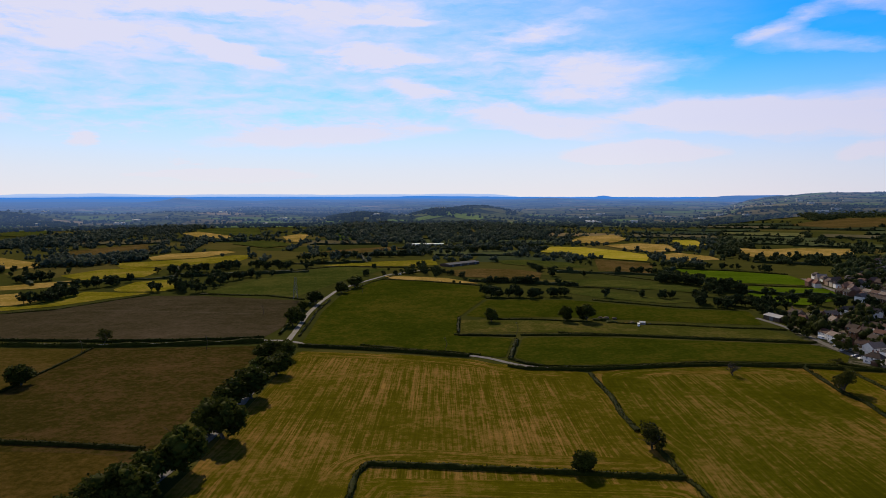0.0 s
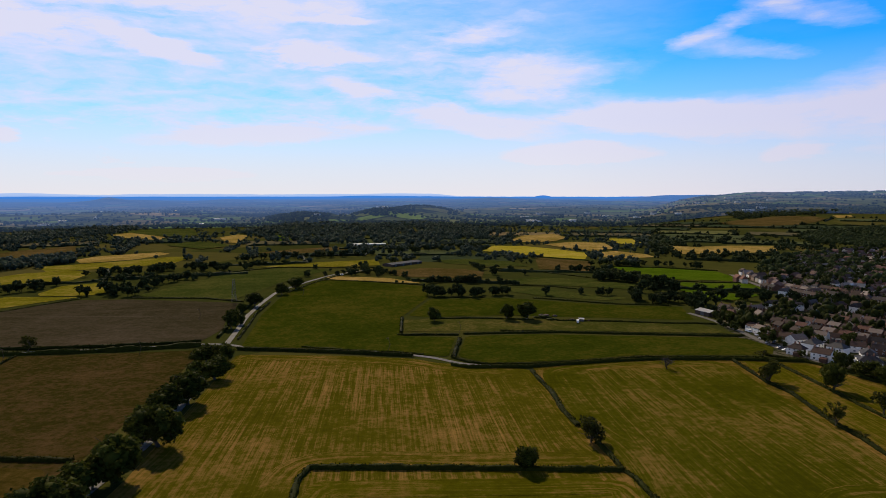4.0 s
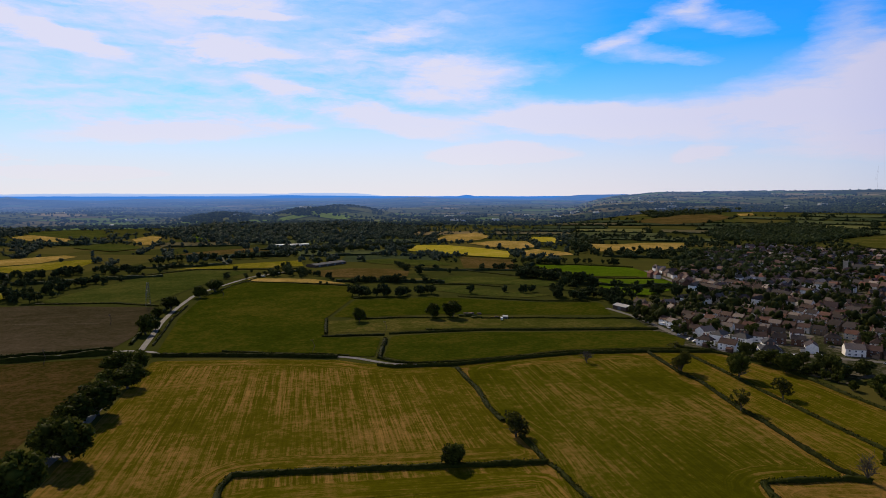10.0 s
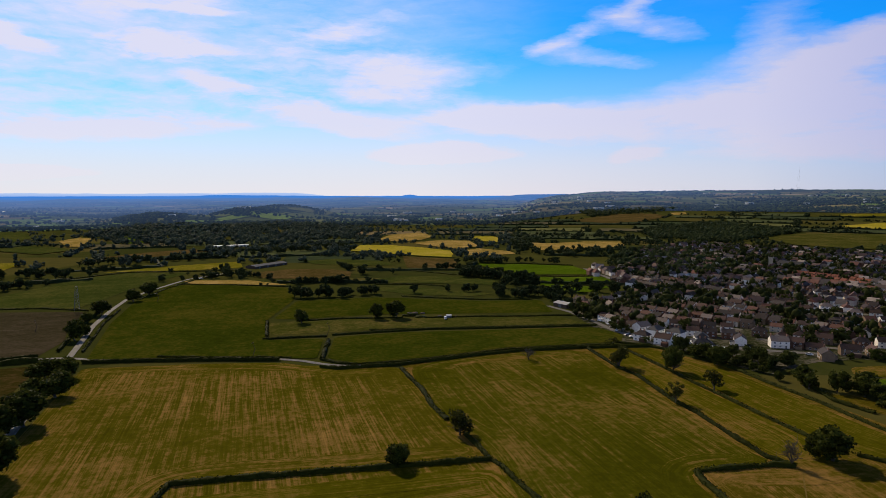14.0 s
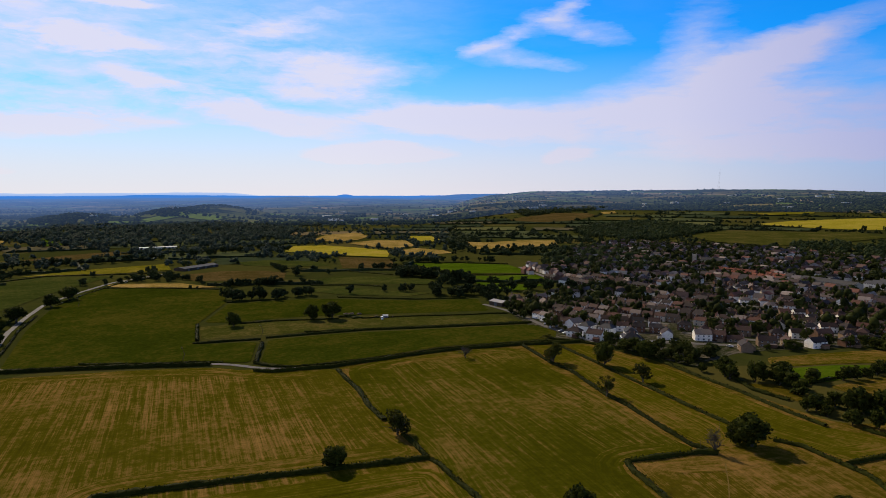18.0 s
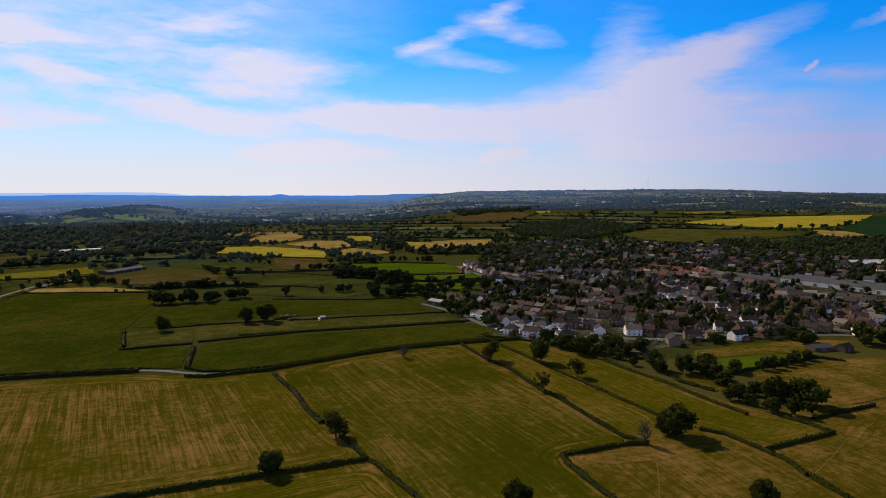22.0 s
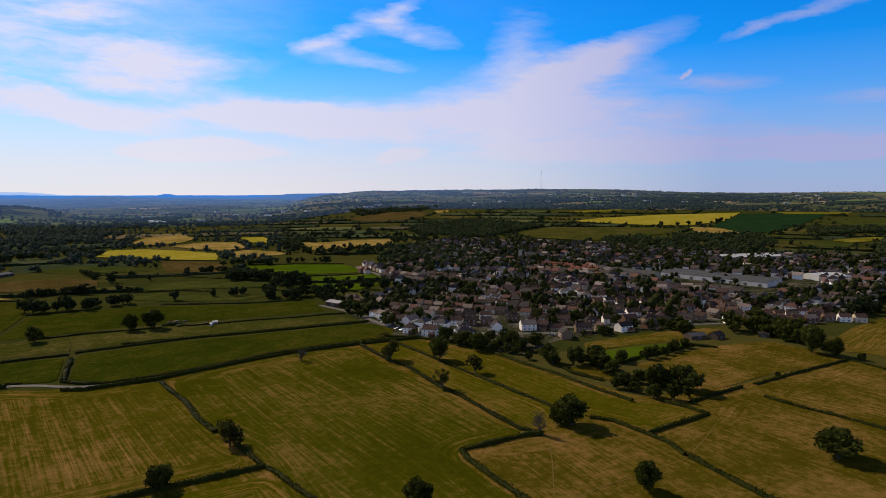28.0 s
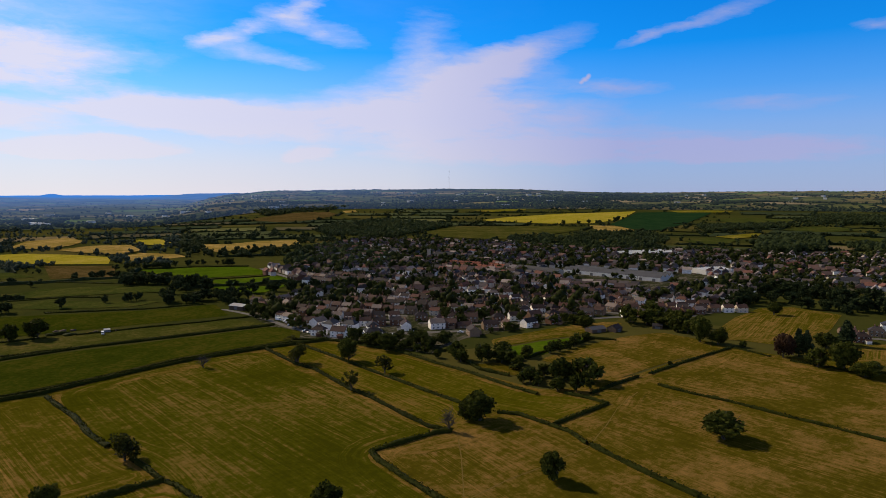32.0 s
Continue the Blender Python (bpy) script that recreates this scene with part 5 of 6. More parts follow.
def vale_materials():
    m, t, bsdf = material("hazed_country")
    uv = node(t, "ShaderNodeUVMap", uv_map="lie").outputs[0]
    stir = noise_tex(t, uv, 0.004, 2).outputs["Color"]
    bent = node(t, "ShaderNodeVectorMath", operation="MULTIPLY_ADD")
    link(t, stir, bent.inputs[0]), link(t, uv, bent.inputs[2])
    bent.inputs[1].default_value = (70, 70, 0)
    cells = node(t, "ShaderNodeTexVoronoi", feature="F1", voronoi_dimensions="2D")
    edges = node(t, "ShaderNodeTexVoronoi", feature="DISTANCE_TO_EDGE", voronoi_dimensions="2D")
    for c in (cells, edges):
        c.inputs["Scale"].default_value = 1 / 190
        link(t, bent.outputs[0], c.inputs["Vector"])
    pick = node(t, "ShaderNodeSeparateXYZ")
    link(t, cells.outputs["Color"], pick.inputs[0])
    tone = ramp(t, pick.outputs[0], [(0, (0.055, 0.068, 0.022)), (0.22, (0.08, 0.095, 0.028)), (0.45, (0.11, 0.115, 0.035)), (0.62, (0.15, 0.125, 0.05)), (0.74, (0.11, 0.16, 0.03)), (0.86, (0.17, 0.145, 0.05)), (0.95, (0.3, 0.235, 0.13))], "CONSTANT")
    grain = noise_tex(t, uv, 0.02, 5, 0.7).outputs["Fac"]
    tone = mix(t, 1.0, tone, ramp(t, grain, [(0.3, (0.75, 0.75, 0.75)), (0.7, (1.2, 1.18, 1.1))]), "MULTIPLY")
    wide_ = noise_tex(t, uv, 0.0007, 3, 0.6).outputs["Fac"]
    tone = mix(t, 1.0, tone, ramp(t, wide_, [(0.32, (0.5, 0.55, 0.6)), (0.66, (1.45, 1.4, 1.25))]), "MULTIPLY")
    hedge_ = ramp(t, edges.outputs["Distance"], [(0.03, (1, 1, 1)), (0.075, (0, 0, 0))])
    copse = ramp(t, noise_tex(t, uv, 0.0028, 4, 0.62).outputs["Fac"], [(0.57, (0, 0, 0)), (0.61, (1, 1, 1))])
    trees = math_node(t, "MAXIMUM", hedge_, copse)
    crowns = noise_tex(t, uv, 0.06, 2, 0.6).outputs["Fac"]
    tone = mix(t, trees, tone, ramp(t, crowns, [(0.35, (0.008, 0.014, 0.006)), (0.7, (0.04, 0.052, 0.018))]))
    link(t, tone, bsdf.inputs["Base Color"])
    bsdf.inputs["Roughness"].default_value = 1.0
    bsdf.inputs["Specular IOR Level"].default_value = 0.0
    painted_haze(t, bsdf.outputs[0], uv)
    leaf, t, bsdf = material("hazed_country_leaves")
    uv = node(t, "ShaderNodeUVMap", uv_map="lie").outputs[0]
    link(t, ramp(t, node(t, "ShaderNodeNewGeometry").outputs["Random Per Island"], [(0, (0.012, 0.02, 0.007)), (1, (0.055, 0.068, 0.02))]), bsdf.inputs["Base Color"])
    bsdf.inputs["Specular IOR Level"].default_value = 0.0
    painted_haze(t, bsdf.outputs[0], uv)
    return m, leaf


def with_plan(me, plan):
    """Lays the true plan position of every corner down as a map."""
    layer = me.uv_layers.new(name="lie")
    idx = np.empty(len(me.loops), dtype=np.int32)
    me.loops.foreach_get("vertex_index", idx)
    layer.data.foreach_set("uv", plan[idx].astype(np.float32).ravel())
    return me


def far_vale():
    """The far country: one sheet of land to the horizon, and the trees of its hedges and woods."""
    land, leaf = vale_materials()
    az = np.linspace(-75, 100, 1400)
    start = vale_start(az)
    step = np.linspace(0, 1, 170) ** 1.1
    rows = [start * (38000 / start) ** s for s in step]
    pts = [vale_points(d, az) for d in rows]
    verts = np.concatenate([p[0] for p in pts])
    plan = np.concatenate([np.stack([p[1], p[2]], -1) for p in pts])
    n = len(az)
    i = np.arange(len(rows) - 1)[:, None] * n + np.arange(n - 1)[None, :]
    faces = np.stack([i, i + 1, i + n + 1, i + n], -1).reshape(-1, 4)
    tagged(new("backdrop", with_plan(mesh_of("backdrop", verts, faces, land, smooth_=True), plan)), "vale and long wooded ridge to the horizon, with painted blue haze", "hills", kind="structure")
    # trees: thick in the woods, in lines along the hedges, here and there in the fields
    rng = np.random.default_rng(33)
    m = 75000
    a = rng.uniform(-42, 86, m)
    d = vale_start(a) * (6500 / vale_start(a)) ** (rng.random(m) ** 1.15)
    x, y = d * np.sin(np.radians(a)), d * np.cos(np.radians(a))
    thick = wooded(x, y)
    row = np.minimum(np.abs(lattice_noise(x / 210, y / 150, 31)), np.abs(lattice_noise(x / 170, y / 260, 32)))
    knolls = np.exp(-((a + 7.6) / 3) ** 2 - ((d - 2450) / 330) ** 2) + np.exp(-((a - 2.9) / 4) ** 2 - ((d - 3000) / 330) ** 2) + np.exp(-((a + 0.4) / 2) ** 2 - ((d - 2650) / 260) ** 2)
    clearing = (a > 2.6) & (a < 5.6) & (d > 2650) & (d < 3010)
    open_ = ease(2500, 3800, d) * (1 - ease(24, 28, a)) + 0.55 * ease(24, 28, a)
    keep = ((thick > 0.42 + 0.25 * open_) | (row < 0.03 - 0.012 * open_) | (rng.random(m) < 0.03 - 0.022 * open_) | (knolls > 0.45)) & ~clearing | (rng.random(m) < 0.3) & (d < vale_start(a) + 180)
    keep &= rng.random(m) > 0.35 * open_
    a, d, x, y = a[keep], d[keep], x[keep], y[keep]
    at, x, y, k = vale_points(d, a)
    iv, if_ = ICO0
    size = (rng.uniform(3.4, 6.4, len(a)) * (1 - 0.25 * ease(4300, 5000, d)) * k)[:, None, None]
    shape = iv[None] * rng.uniform(0.6, 1.3, (len(a), len(iv), 1)) * np.array((1.1, 1.1, 0.85)) * size
    v = (at[:, None] + shape + np.array((0, 0, 0.62)) * size).reshape(-1, 3)
    f = (if_[None] + (np.arange(len(a)) * len(iv))[:, None, None]).reshape(-1, 3)
    plan = np.repeat(np.stack([x, y], -1), len(iv), 0)
    tagged(new("backdrop_trees", with_plan(mesh_of("backdrop_trees", v, f, leaf), plan)), "dark trees along the hedges of the far vale", "trees", kind="stuff")
    # pale farm buildings that catch the light
    v, f = [], []
    spots = rng.uniform((-40, 0), (84, 1), (80, 2))
    d = 2300 * (4200 / 2300) ** spots[:, 1] + 500 * ease(19, 31, spots[:, 0])
    at, x, y, k = vale_points(d, spots[:, 0])
    for (px, py, pz), q in zip(at, k):
        w, e, h = q * rng.uniform(6, 26), q * rng.uniform(5, 9), q * rng.uniform(5, 8)
        box(v, f, px - w, py - e, pz - 1, px + w, py + e, pz + h)
    tagged(new("far_farms", mesh_of("far_farms", v, f, SHEET_WHITE)), "small pale farm buildings across the vale", "buildings", kind="stuff")


def crest_ridge(az):
    rise = -1.3 + 1.05 * smooth(21, 27, az) + 0.36 * smooth(26, 31, az) + 0.14 * smooth(33, 46, az) - 0.31 * smooth(50, 60, az) + 0.1 * smooth(62, 73, az)
    return rise + 0.03 * noise.noise((az * 0.5, 3, 0)) + 0.035 * noise.noise((az * 2.3, 1, 0)) + 0.02 * noise.noise((az * 9, 1, 4))


# ---- the plan ----
TOWN = [(256, 476), (244, 420), (238, 373), (253, 349), (267, 317), (271, 280), (317, 294), (344, 292), (373, 285), (411, 276), (453, 272), (481, 238), (527, 212), (573, 206), (661, 228), (732, 182), (741, 100), (1037, 108), (1214, 221), (1108, 327), (1051, 437), (990, 556), (959, 650), (966, 784), (929, 900), (865, 964), (829, 1065), (648, 961), (487, 748), (431, 715), (432, 757), (386, 616), (385, 530), (333, 531), (298, 543)]

field("gardens", 0, TOWN, 0.1)
PLOTS.pop()

# fields round the flight: the grass between them first
field("hay", 90, [(-92, 404), (-30, 396), (30, 374), (82, 354), (88, 214), (90, 169), (-91, 169)])
field("brown", 10, [(-229, 411), (-116, 417), (-113, 300), (-116, 169), (-208, 169), (-234, 290)])
field("dry", 80, [(84, 362), (200, 366), (250, 352), (261, 300), (262, 184), (318, 168), (420, 162), (424, 60), (384, 20), (220, 10), (196, 36), (124, 108), (76, 160)])
field("hay", 90, [(-92, 404), (-30, 396), (16, 385), (38, 367), (56, 355), (81, 355), (80, 314), (80, 278), (80, 249), (83, 233), (84, 224), (49, 226), (24, 228), (-5, 232), (-29, 235), (-31, 226), (-32, 205), (-35, 169), (-91, 169), (-93, 205), (-91, 230), (-88, 253), (-89, 280), (-88, 319), (-90, 367)])
field("hay2", 3, [(-26, 220), (23, 218), (47, 216), (84, 214), (86, 203), (89, 169), (-33, 169), (-29, 202)])
field("hay3", 88, [(86, 353), (111, 365), (150, 373), (201, 362), (194, 298), (190, 242), (183, 202), (185, 186), (171, 188), (153, 190), (147, 185), (143, 163), (140, 135), (125, 112), (78, 159), (83, 204), (86, 215), (87, 242), (82, 261), (81, 291), (83, 323)])
field("hay2", 88, [(212, 368), (228, 350), (222, 306), (221, 277), (219, 247), (217, 223), (217, 200), (205, 183), (192, 183), (189, 193), (191, 211), (195, 240), (196, 260), (205, 303), (205, 324)])
field("hay2", 88, [(235, 358), (250, 343), (257, 295), (256, 264), (254, 231), (251, 200), (252, 184), (262, 174), (264, 163), (262, 155), (229, 157), (227, 175), (221, 183), (221, 203), (222, 228), (225, 253), (227, 284), (229, 316)])
field("dry", 76, [(187, 178), (167, 185), (153, 184), (150, 174), (148, 157), (145, 138), (133, 104), (198, 39), (201, 81), (207, 108), (213, 131), (221, 156), (218, 177), (206, 179)])
field("dry", 84, [(264, 150), (227, 153), (219, 132), (211, 108), (206, 81), (202, 51), (220, 17), (290, 16), (300, 49), (301, 84), (304, 114), (304, 147), (308, 157), (290, 161)])
field("dry", 87, [(313, 150), (409, 152), (408, 135), (398, 113), (397, 90), (395, 67), (383, 31), (302, 17), (310, 51), (312, 87), (316, 119)])
field("dry", 80, [(308, 224), (339, 226), (374, 224), (402, 219), (431, 208), (428, 174), (419, 159), (363, 167), (311, 171), (283, 168), (299, 183), (308, 206)])
field("hay", 15, [(328, 279), (361, 275), (400, 269), (438, 255), (443, 244), (426, 243), (389, 242), (353, 254), (319, 261), (317, 267)])
field("pasture_bright", 15, [(315, 258), (350, 252), (383, 238), (380, 231), (346, 231), (320, 230), (296, 233), (300, 243)])
field("hay", 10, [(450, 181), (523, 192), (582, 193), (607, 176), (597, 135), (525, 125), (489, 123), (466, 127), (449, 135), (445, 159), (440, 166)])
field("hay", 10, [(449, 128), (453, 110), (485, 99), (524, 69), (482, 46), (439, 75), (409, 93)])
field("dry", 10, [(272, 245), (287, 238), (282, 210), (274, 208), (269, 232)])

# fields to the west of the lane
field("brown", 10, [(-224, 409), (-121, 418), (-116, 379), (-114, 333), (-114, 289), (-114, 261), (-116, 247), (-148, 251), (-181, 256), (-203, 257), (-229, 291), (-221, 315), (-221, 342), (-223, 382)])
field("brown2", 30, [(-331, 412), (-229, 410), (-227, 387), (-225, 347), (-226, 322), (-235, 289)])
field("brown3", 0, [(-199, 243), (-172, 243), (-143, 242), (-122, 238), (-120, 219), (-123, 198), (-119, 169), (-153, 169)])
field("plough", 8, [(-349, 435), (-125, 441), (-120, 484), (-132, 548), (-130, 598), (-241, 628), (-285, 628), (-310, 601), (-335, 554), (-370, 532), (-400, 499)])
field("lime", 8, [(-418, 522), (-377, 543), (-344, 568), (-317, 614), (-293, 646), (-322, 646), (-366, 654), (-364, 598), (-367, 573), (-390, 562), (-439, 548)])
field("lime", 8, [(-345, 669), (-348, 726), (-313, 750), (-280, 698), (-283, 661), (-297, 654), (-334, 654)])
field("pasture", 20, [(-242, 646), (-225, 721), (-192, 827), (-142, 878), (-71, 852), (-99, 781), (-118, 726), (-131, 661), (-143, 618)])
field("pasture_dark", 75, [(-94, 423), (-54, 418), (6, 400), (38, 387), (48, 440), (9, 447), (13, 518), (41, 614), (41, 690), (-56, 750), (-81, 740), (-100, 654), (-102, 540)])
field("pasture_dark", 5, [(18, 522), (42, 604), (115, 604), (205, 556), (260, 543), (243, 484), (183, 497), (99, 518), (37, 515)])
field("pasture_rough", 5, [(14, 506), (96, 503), (158, 486), (238, 473), (245, 440), (251, 431), (166, 449), (108, 458), (56, 460), (14, 462)])
field("pasture_dark", 5, [(56, 443), (105, 445), (161, 435), (246, 421), (252, 393), (239, 374), (158, 381), (105, 372), (60, 370), (44, 387)])
field("straw", 12, [(-438, 632), (-425, 643), (-376, 595), (-383, 573), (-423, 554), (-474, 621)])
field("straw", 12, [(-477, 690), (-427, 740), (-404, 712), (-430, 673), (-458, 661), (-496, 650), (-514, 673)])
field("lime", 12, [(-467, 781), (-450, 845), (-398, 871), (-368, 845), (-359, 770), (-420, 740)])
field("straw", 12, [(-738, 960), (-691, 1003), (-555, 906), (-544, 865), (-588, 852), (-641, 833)])
field("dry_red", 12, [(-647, 1069), (-626, 1181), (-583, 1273), (-511, 1122), (-515, 1021), (-563, 994)])
field("straw", 12, [(-464, 1012), (-455, 1069), (-382, 1133), (-354, 1100), (-377, 1012), (-434, 960)])
field("lime", 12, [(-473, 921), (-435, 944), (-385, 985), (-336, 1049), (-303, 1049), (-302, 944), (-377, 885), (-430, 858)])
field("pasture", 12, [(-692, 1741), (-634, 1885), (-526, 1824), (-449, 1595), (-450, 1490), (-543, 1572)])
field("straw", 12, [(-649, 1595), (-642, 1689), (-495, 1510), (-477, 1416), (-560, 1471)])
field("straw", 10, [(-371, 1490), (-355, 1595), (-321, 1551), (-294, 1318), (-320, 1333)])
field("pasture", 10, [(-418, 1273), (-400, 1365), (-328, 1318), (-289, 1245), (-326, 1181)])
field("lime", 0, [(-175, 885), (-119, 936), (-12, 977), (-7, 899), (-65, 885), (-144, 892)])
field("pasture_bright", 0, [(-289, 1617), (-254, 1572), (-195, 1399), (-220, 1365)])
field("dry_red", 0, [(-217, 1100), (-168, 1168), (-90, 1219), (-65, 1156), (-138, 1090)])
field("dry_red", 3, [(-3, 833), (50, 858), (101, 845), (125, 809), (112, 745), (77, 755), (45, 765), (18, 776)])
field("straw", 3, [(-71, 776), (-58, 781), (4, 760), (41, 712), (-15, 730), (-63, 755)])
field("pasture", 3, [(81, 960), (125, 977), (185, 929), (195, 865), (136, 878), (85, 914)])
field("yellow", 3, [(169, 1111), (204, 1219), (260, 1206), (305, 1133), (338, 1049), (302, 952), (265, 985), (199, 1049)])
field("straw", 3, [(260, 1333), (321, 1490), (409, 1551), (407, 1416), (354, 1318), (297, 1273)])
field("straw", 3, [(309, 1232), (380, 1288), (438, 1259), (410, 1122), (357, 1079), (328, 1145)])
field("straw", 3, [(351, 1049), (398, 1090), (427, 1021), (422, 977), (377, 960), (340, 977)])
field("yellow", 3, [(486, 1382), (534, 1365), (515, 1259), (467, 1193), (460, 1259)])
field("straw", 3, [(520, 1206), (569, 1145), (653, 1168), (725, 1145), (672, 1049), (584, 1012), (486, 1012), (489, 1079)])
field("dry_red", 3, [(232, 985), (265, 952), (301, 921), (261, 803), (236, 821), (202, 833)])
field("pasture_bright", 3, [(305, 852), (369, 827), (423, 786), (408, 694), (372, 707), (322, 721), (306, 760)])
field("pasture_bright", 3, [(318, 698), (359, 682), (401, 677), (395, 628), (360, 621), (323, 646)])
field("pasture_bright", 3, [(302, 650), (325, 628), (351, 604), (377, 604), (328, 573), (307, 573)])
field("pasture", 3, [(111, 716), (176, 750), (234, 726), (274, 682), (255, 646), (206, 673), (162, 690)])
field("pasture", 3, [(117, 658), (158, 673), (192, 628), (233, 592), (204, 582), (150, 614)])

# fields on the eastern ridge
field("yellow", 3, [(1541, 1373), (1733, 1410), (2014, 1370), (2295, 1237), (1885, 1064), (1676, 1039), (1579, 1113), (1546, 1257)])
field("crop_dark", 3, [(1645, 968), (2236, 1198), (2354, 1095), (2392, 978), (1848, 832), (1543, 760), (1533, 832)])
field("straw", 3, [(1587, 999), (1623, 924), (1487, 792), (1401, 797), (1403, 853)])
field("pasture_rough", 3, [(1090, 1173), (1257, 1218), (1377, 1159), (1513, 1047), (1422, 922), (1194, 871), (1029, 865), (1001, 987)])
field("lime", 3, [(1918, 1741), (2107, 1714), (2191, 1684), (2089, 1612), (1912, 1640)])
field("lime", 3, [(2397, 1160), (2504, 1073), (2536, 956), (2422, 933), (2322, 1080)])
field("pasture", 3, [(2002, 830), (2171, 817), (2177, 715), (2172, 631), (2021, 602), (1926, 692)])
field("pasture", 3, [(1751, 547), (1924, 517), (1931, 439), (1827, 391), (1733, 452)])
field("lime", 3, [(1432, 579), (1541, 565), (1631, 546), (1496, 512), (1394, 522)])
field("pasture", 3, [(1258, 570), (1394, 570), (1386, 508), (1265, 484), (1201, 511)])
field("pasture", 3, [(1558, 353), (1611, 295), (1598, 224), (1501, 210), (1478, 270)])
field("dry_red", 3, [(1022, 1895), (1181, 1955), (1372, 2110), (1463, 2093), (1410, 1945), (1188, 1762), (1060, 1755)])
field("straw", 3, [(1542, 2108), (1604, 2097), (1539, 2005), (1467, 1980)])
field("pasture", 3, [(-1127, 1640), (-1121, 1768), (-1012, 1689), (-971, 1530), (-1024, 1490), (-1103, 1490)])
field("dry_red", 3, [(996, 1909), (1177, 2049), (1352, 2159), (1447, 2131), (1306, 1974), (1117, 1916)])

# hedges
hedge([(-334, 420), (-292, 418), (-230, 415), (-170, 420), (-121, 429)], 4.4, 4)
hedge([(-343, 431), (-302, 433), (-223, 429), (-175, 433), (-124, 441)], 3.2, 3)
hedge([(-227, 412), (-225, 386), (-224, 345), (-223, 318), (-227, 300)], 1.8, 2)
hedge([(-204, 253), (-178, 252), (-147, 249), (-117, 245)], 2.8, 4)
hedge([(-95, 417), (-60, 410), (-30, 403), (16, 390)], 3.8, 3.5)
hedge([(38, 367), (47, 361), (82, 359), (102, 362), (136, 367), (163, 369), (204, 365), (224, 361), (250, 357)], 3.4, 3.5)
hedge([(-54, 420), (-16, 406), (7, 400), (23, 394)], 1.8, 2.5)
hedge([(40, 385), (49, 373), (61, 367), (87, 365), (121, 369), (156, 375), (188, 372), (228, 367)], 2.2, 3)
hedge([(-28, 231), (-5, 229), (24, 226), (49, 223), (85, 219)], 3.0, 4.5)
hedge([(-28, 231), (-31, 222), (-31, 205), (-32, 178)], 2.5, 4)
hedge([(82, 351), (82, 333), (83, 310), (81, 285), (82, 264)], 2.4, 4.5)
hedge([(84, 246), (85, 235), (85, 224), (85, 219)], 2.2, 4)
hedge([(85, 219), (87, 212), (87, 202), (89, 178)], 2.0, 3.5)
hedge([(208, 370), (201, 318), (202, 299), (194, 257), (193, 238), (188, 207), (186, 190), (189, 181)], 2.4, 4)
hedge([(189, 181), (183, 184), (169, 186), (152, 188)], 2.6, 4.5)
hedge([(152, 188), (149, 180), (146, 162), (143, 138), (138, 124)], 2.4, 4.5)
hedge([(229, 355), (226, 311), (223, 280), (221, 249), (219, 225), (218, 201), (212, 187)], 2.2, 3.5)
hedge([(220, 182), (225, 173), (224, 157), (223, 145), (217, 133)], 2.4, 3.5)
hedge([(217, 131), (213, 118), (210, 107), (207, 95), (204, 80), (202, 70)], 2.8, 4)
hedge([(247, 359), (260, 333), (263, 302), (260, 268), (259, 235), (255, 204), (254, 185)], 2.4, 4)
hedge([(265, 176), (267, 164), (266, 153), (246, 154), (226, 155)], 2.6, 4)
hedge([(274, 167), (302, 166), (317, 165)], 2.4, 4)
hedge([(327, 163), (358, 161), (389, 158), (418, 155)], 2.4, 3.5)
hedge([(311, 150), (309, 133), (310, 117), (307, 86), (306, 68), (304, 50), (303, 30)], 2.2, 3)
hedge([(421, 156), (418, 145), (413, 130)], 1.8, 2.5)
hedge([(411, 117), (411, 99), (412, 83), (420, 72)], 1.8, 3)
hedge([(386, 218), (380, 232), (352, 231), (324, 233), (304, 231)], 2.5, 4)
hedge([(287, 280), (268, 235), (270, 216)], 2.6, 5)
hedge([(36, 508), (70, 508), (96, 501), (117, 497)], 2.0, 4)
hedge([(134, 492), (179, 484), (217, 473), (237, 471), (252, 467)], 2.0, 3)
hedge([(8, 450), (26, 450), (51, 447)], 2.4, 4)
hedge([(55, 450), (86, 450), (126, 449), (163, 441), (206, 433), (248, 425)], 2.4, 4)
hedge([(11, 458), (12, 495), (13, 513)], 3.0, 4)
hedge([(51, 436), (45, 407), (41, 385)], 3.0, 5)
hedge([(-116, 452), (-119, 500), (-121, 560), (-120, 612)], 3.4, 3.5)
hedge([(-101, 446), (-104, 500), (-107, 540), (-106, 600)], 2.0, 2.4)
hedge([(41, 611), (95, 611)], 2, 4)
hedge([(141, 601), (207, 562), (252, 551)], 2.0, 4)
hedge([(-75, 750), (-15, 730), (41, 698)], 2.0, 3)
hedge([(-131, 604), (-174, 628), (-241, 635)], 2.0, 3)
hedge([(-368, 530), (-334, 551), (-309, 598), (-289, 635)], 1.6, 2.5)
hedge([(-99, 650), (-84, 712), (-58, 786), (-10, 845)], 2.0, 3)
hedge([(-201, 833), (-143, 885), (-64, 871), (-3, 871)], 2.0, 4)
hedge([(133, 858), (185, 821), (240, 745), (279, 694)], 2.0, 4)
hedge([(132, 690), (177, 677), (200, 654)], 2.0, 4)
hedge([(322, 707), (363, 690), (402, 682)], 2.0, 3.5)
hedge([(304, 654), (331, 628), (356, 614), (386, 614)], 2.0, 3.5)
hedge([(307, 858), (371, 833), (426, 792)], 2.5, 4)
hedge([(302, 936), (241, 994), (169, 1090)], 2, 4)
hedge([(261, 334), (245, 362), (234, 373)], 2.2, 3)
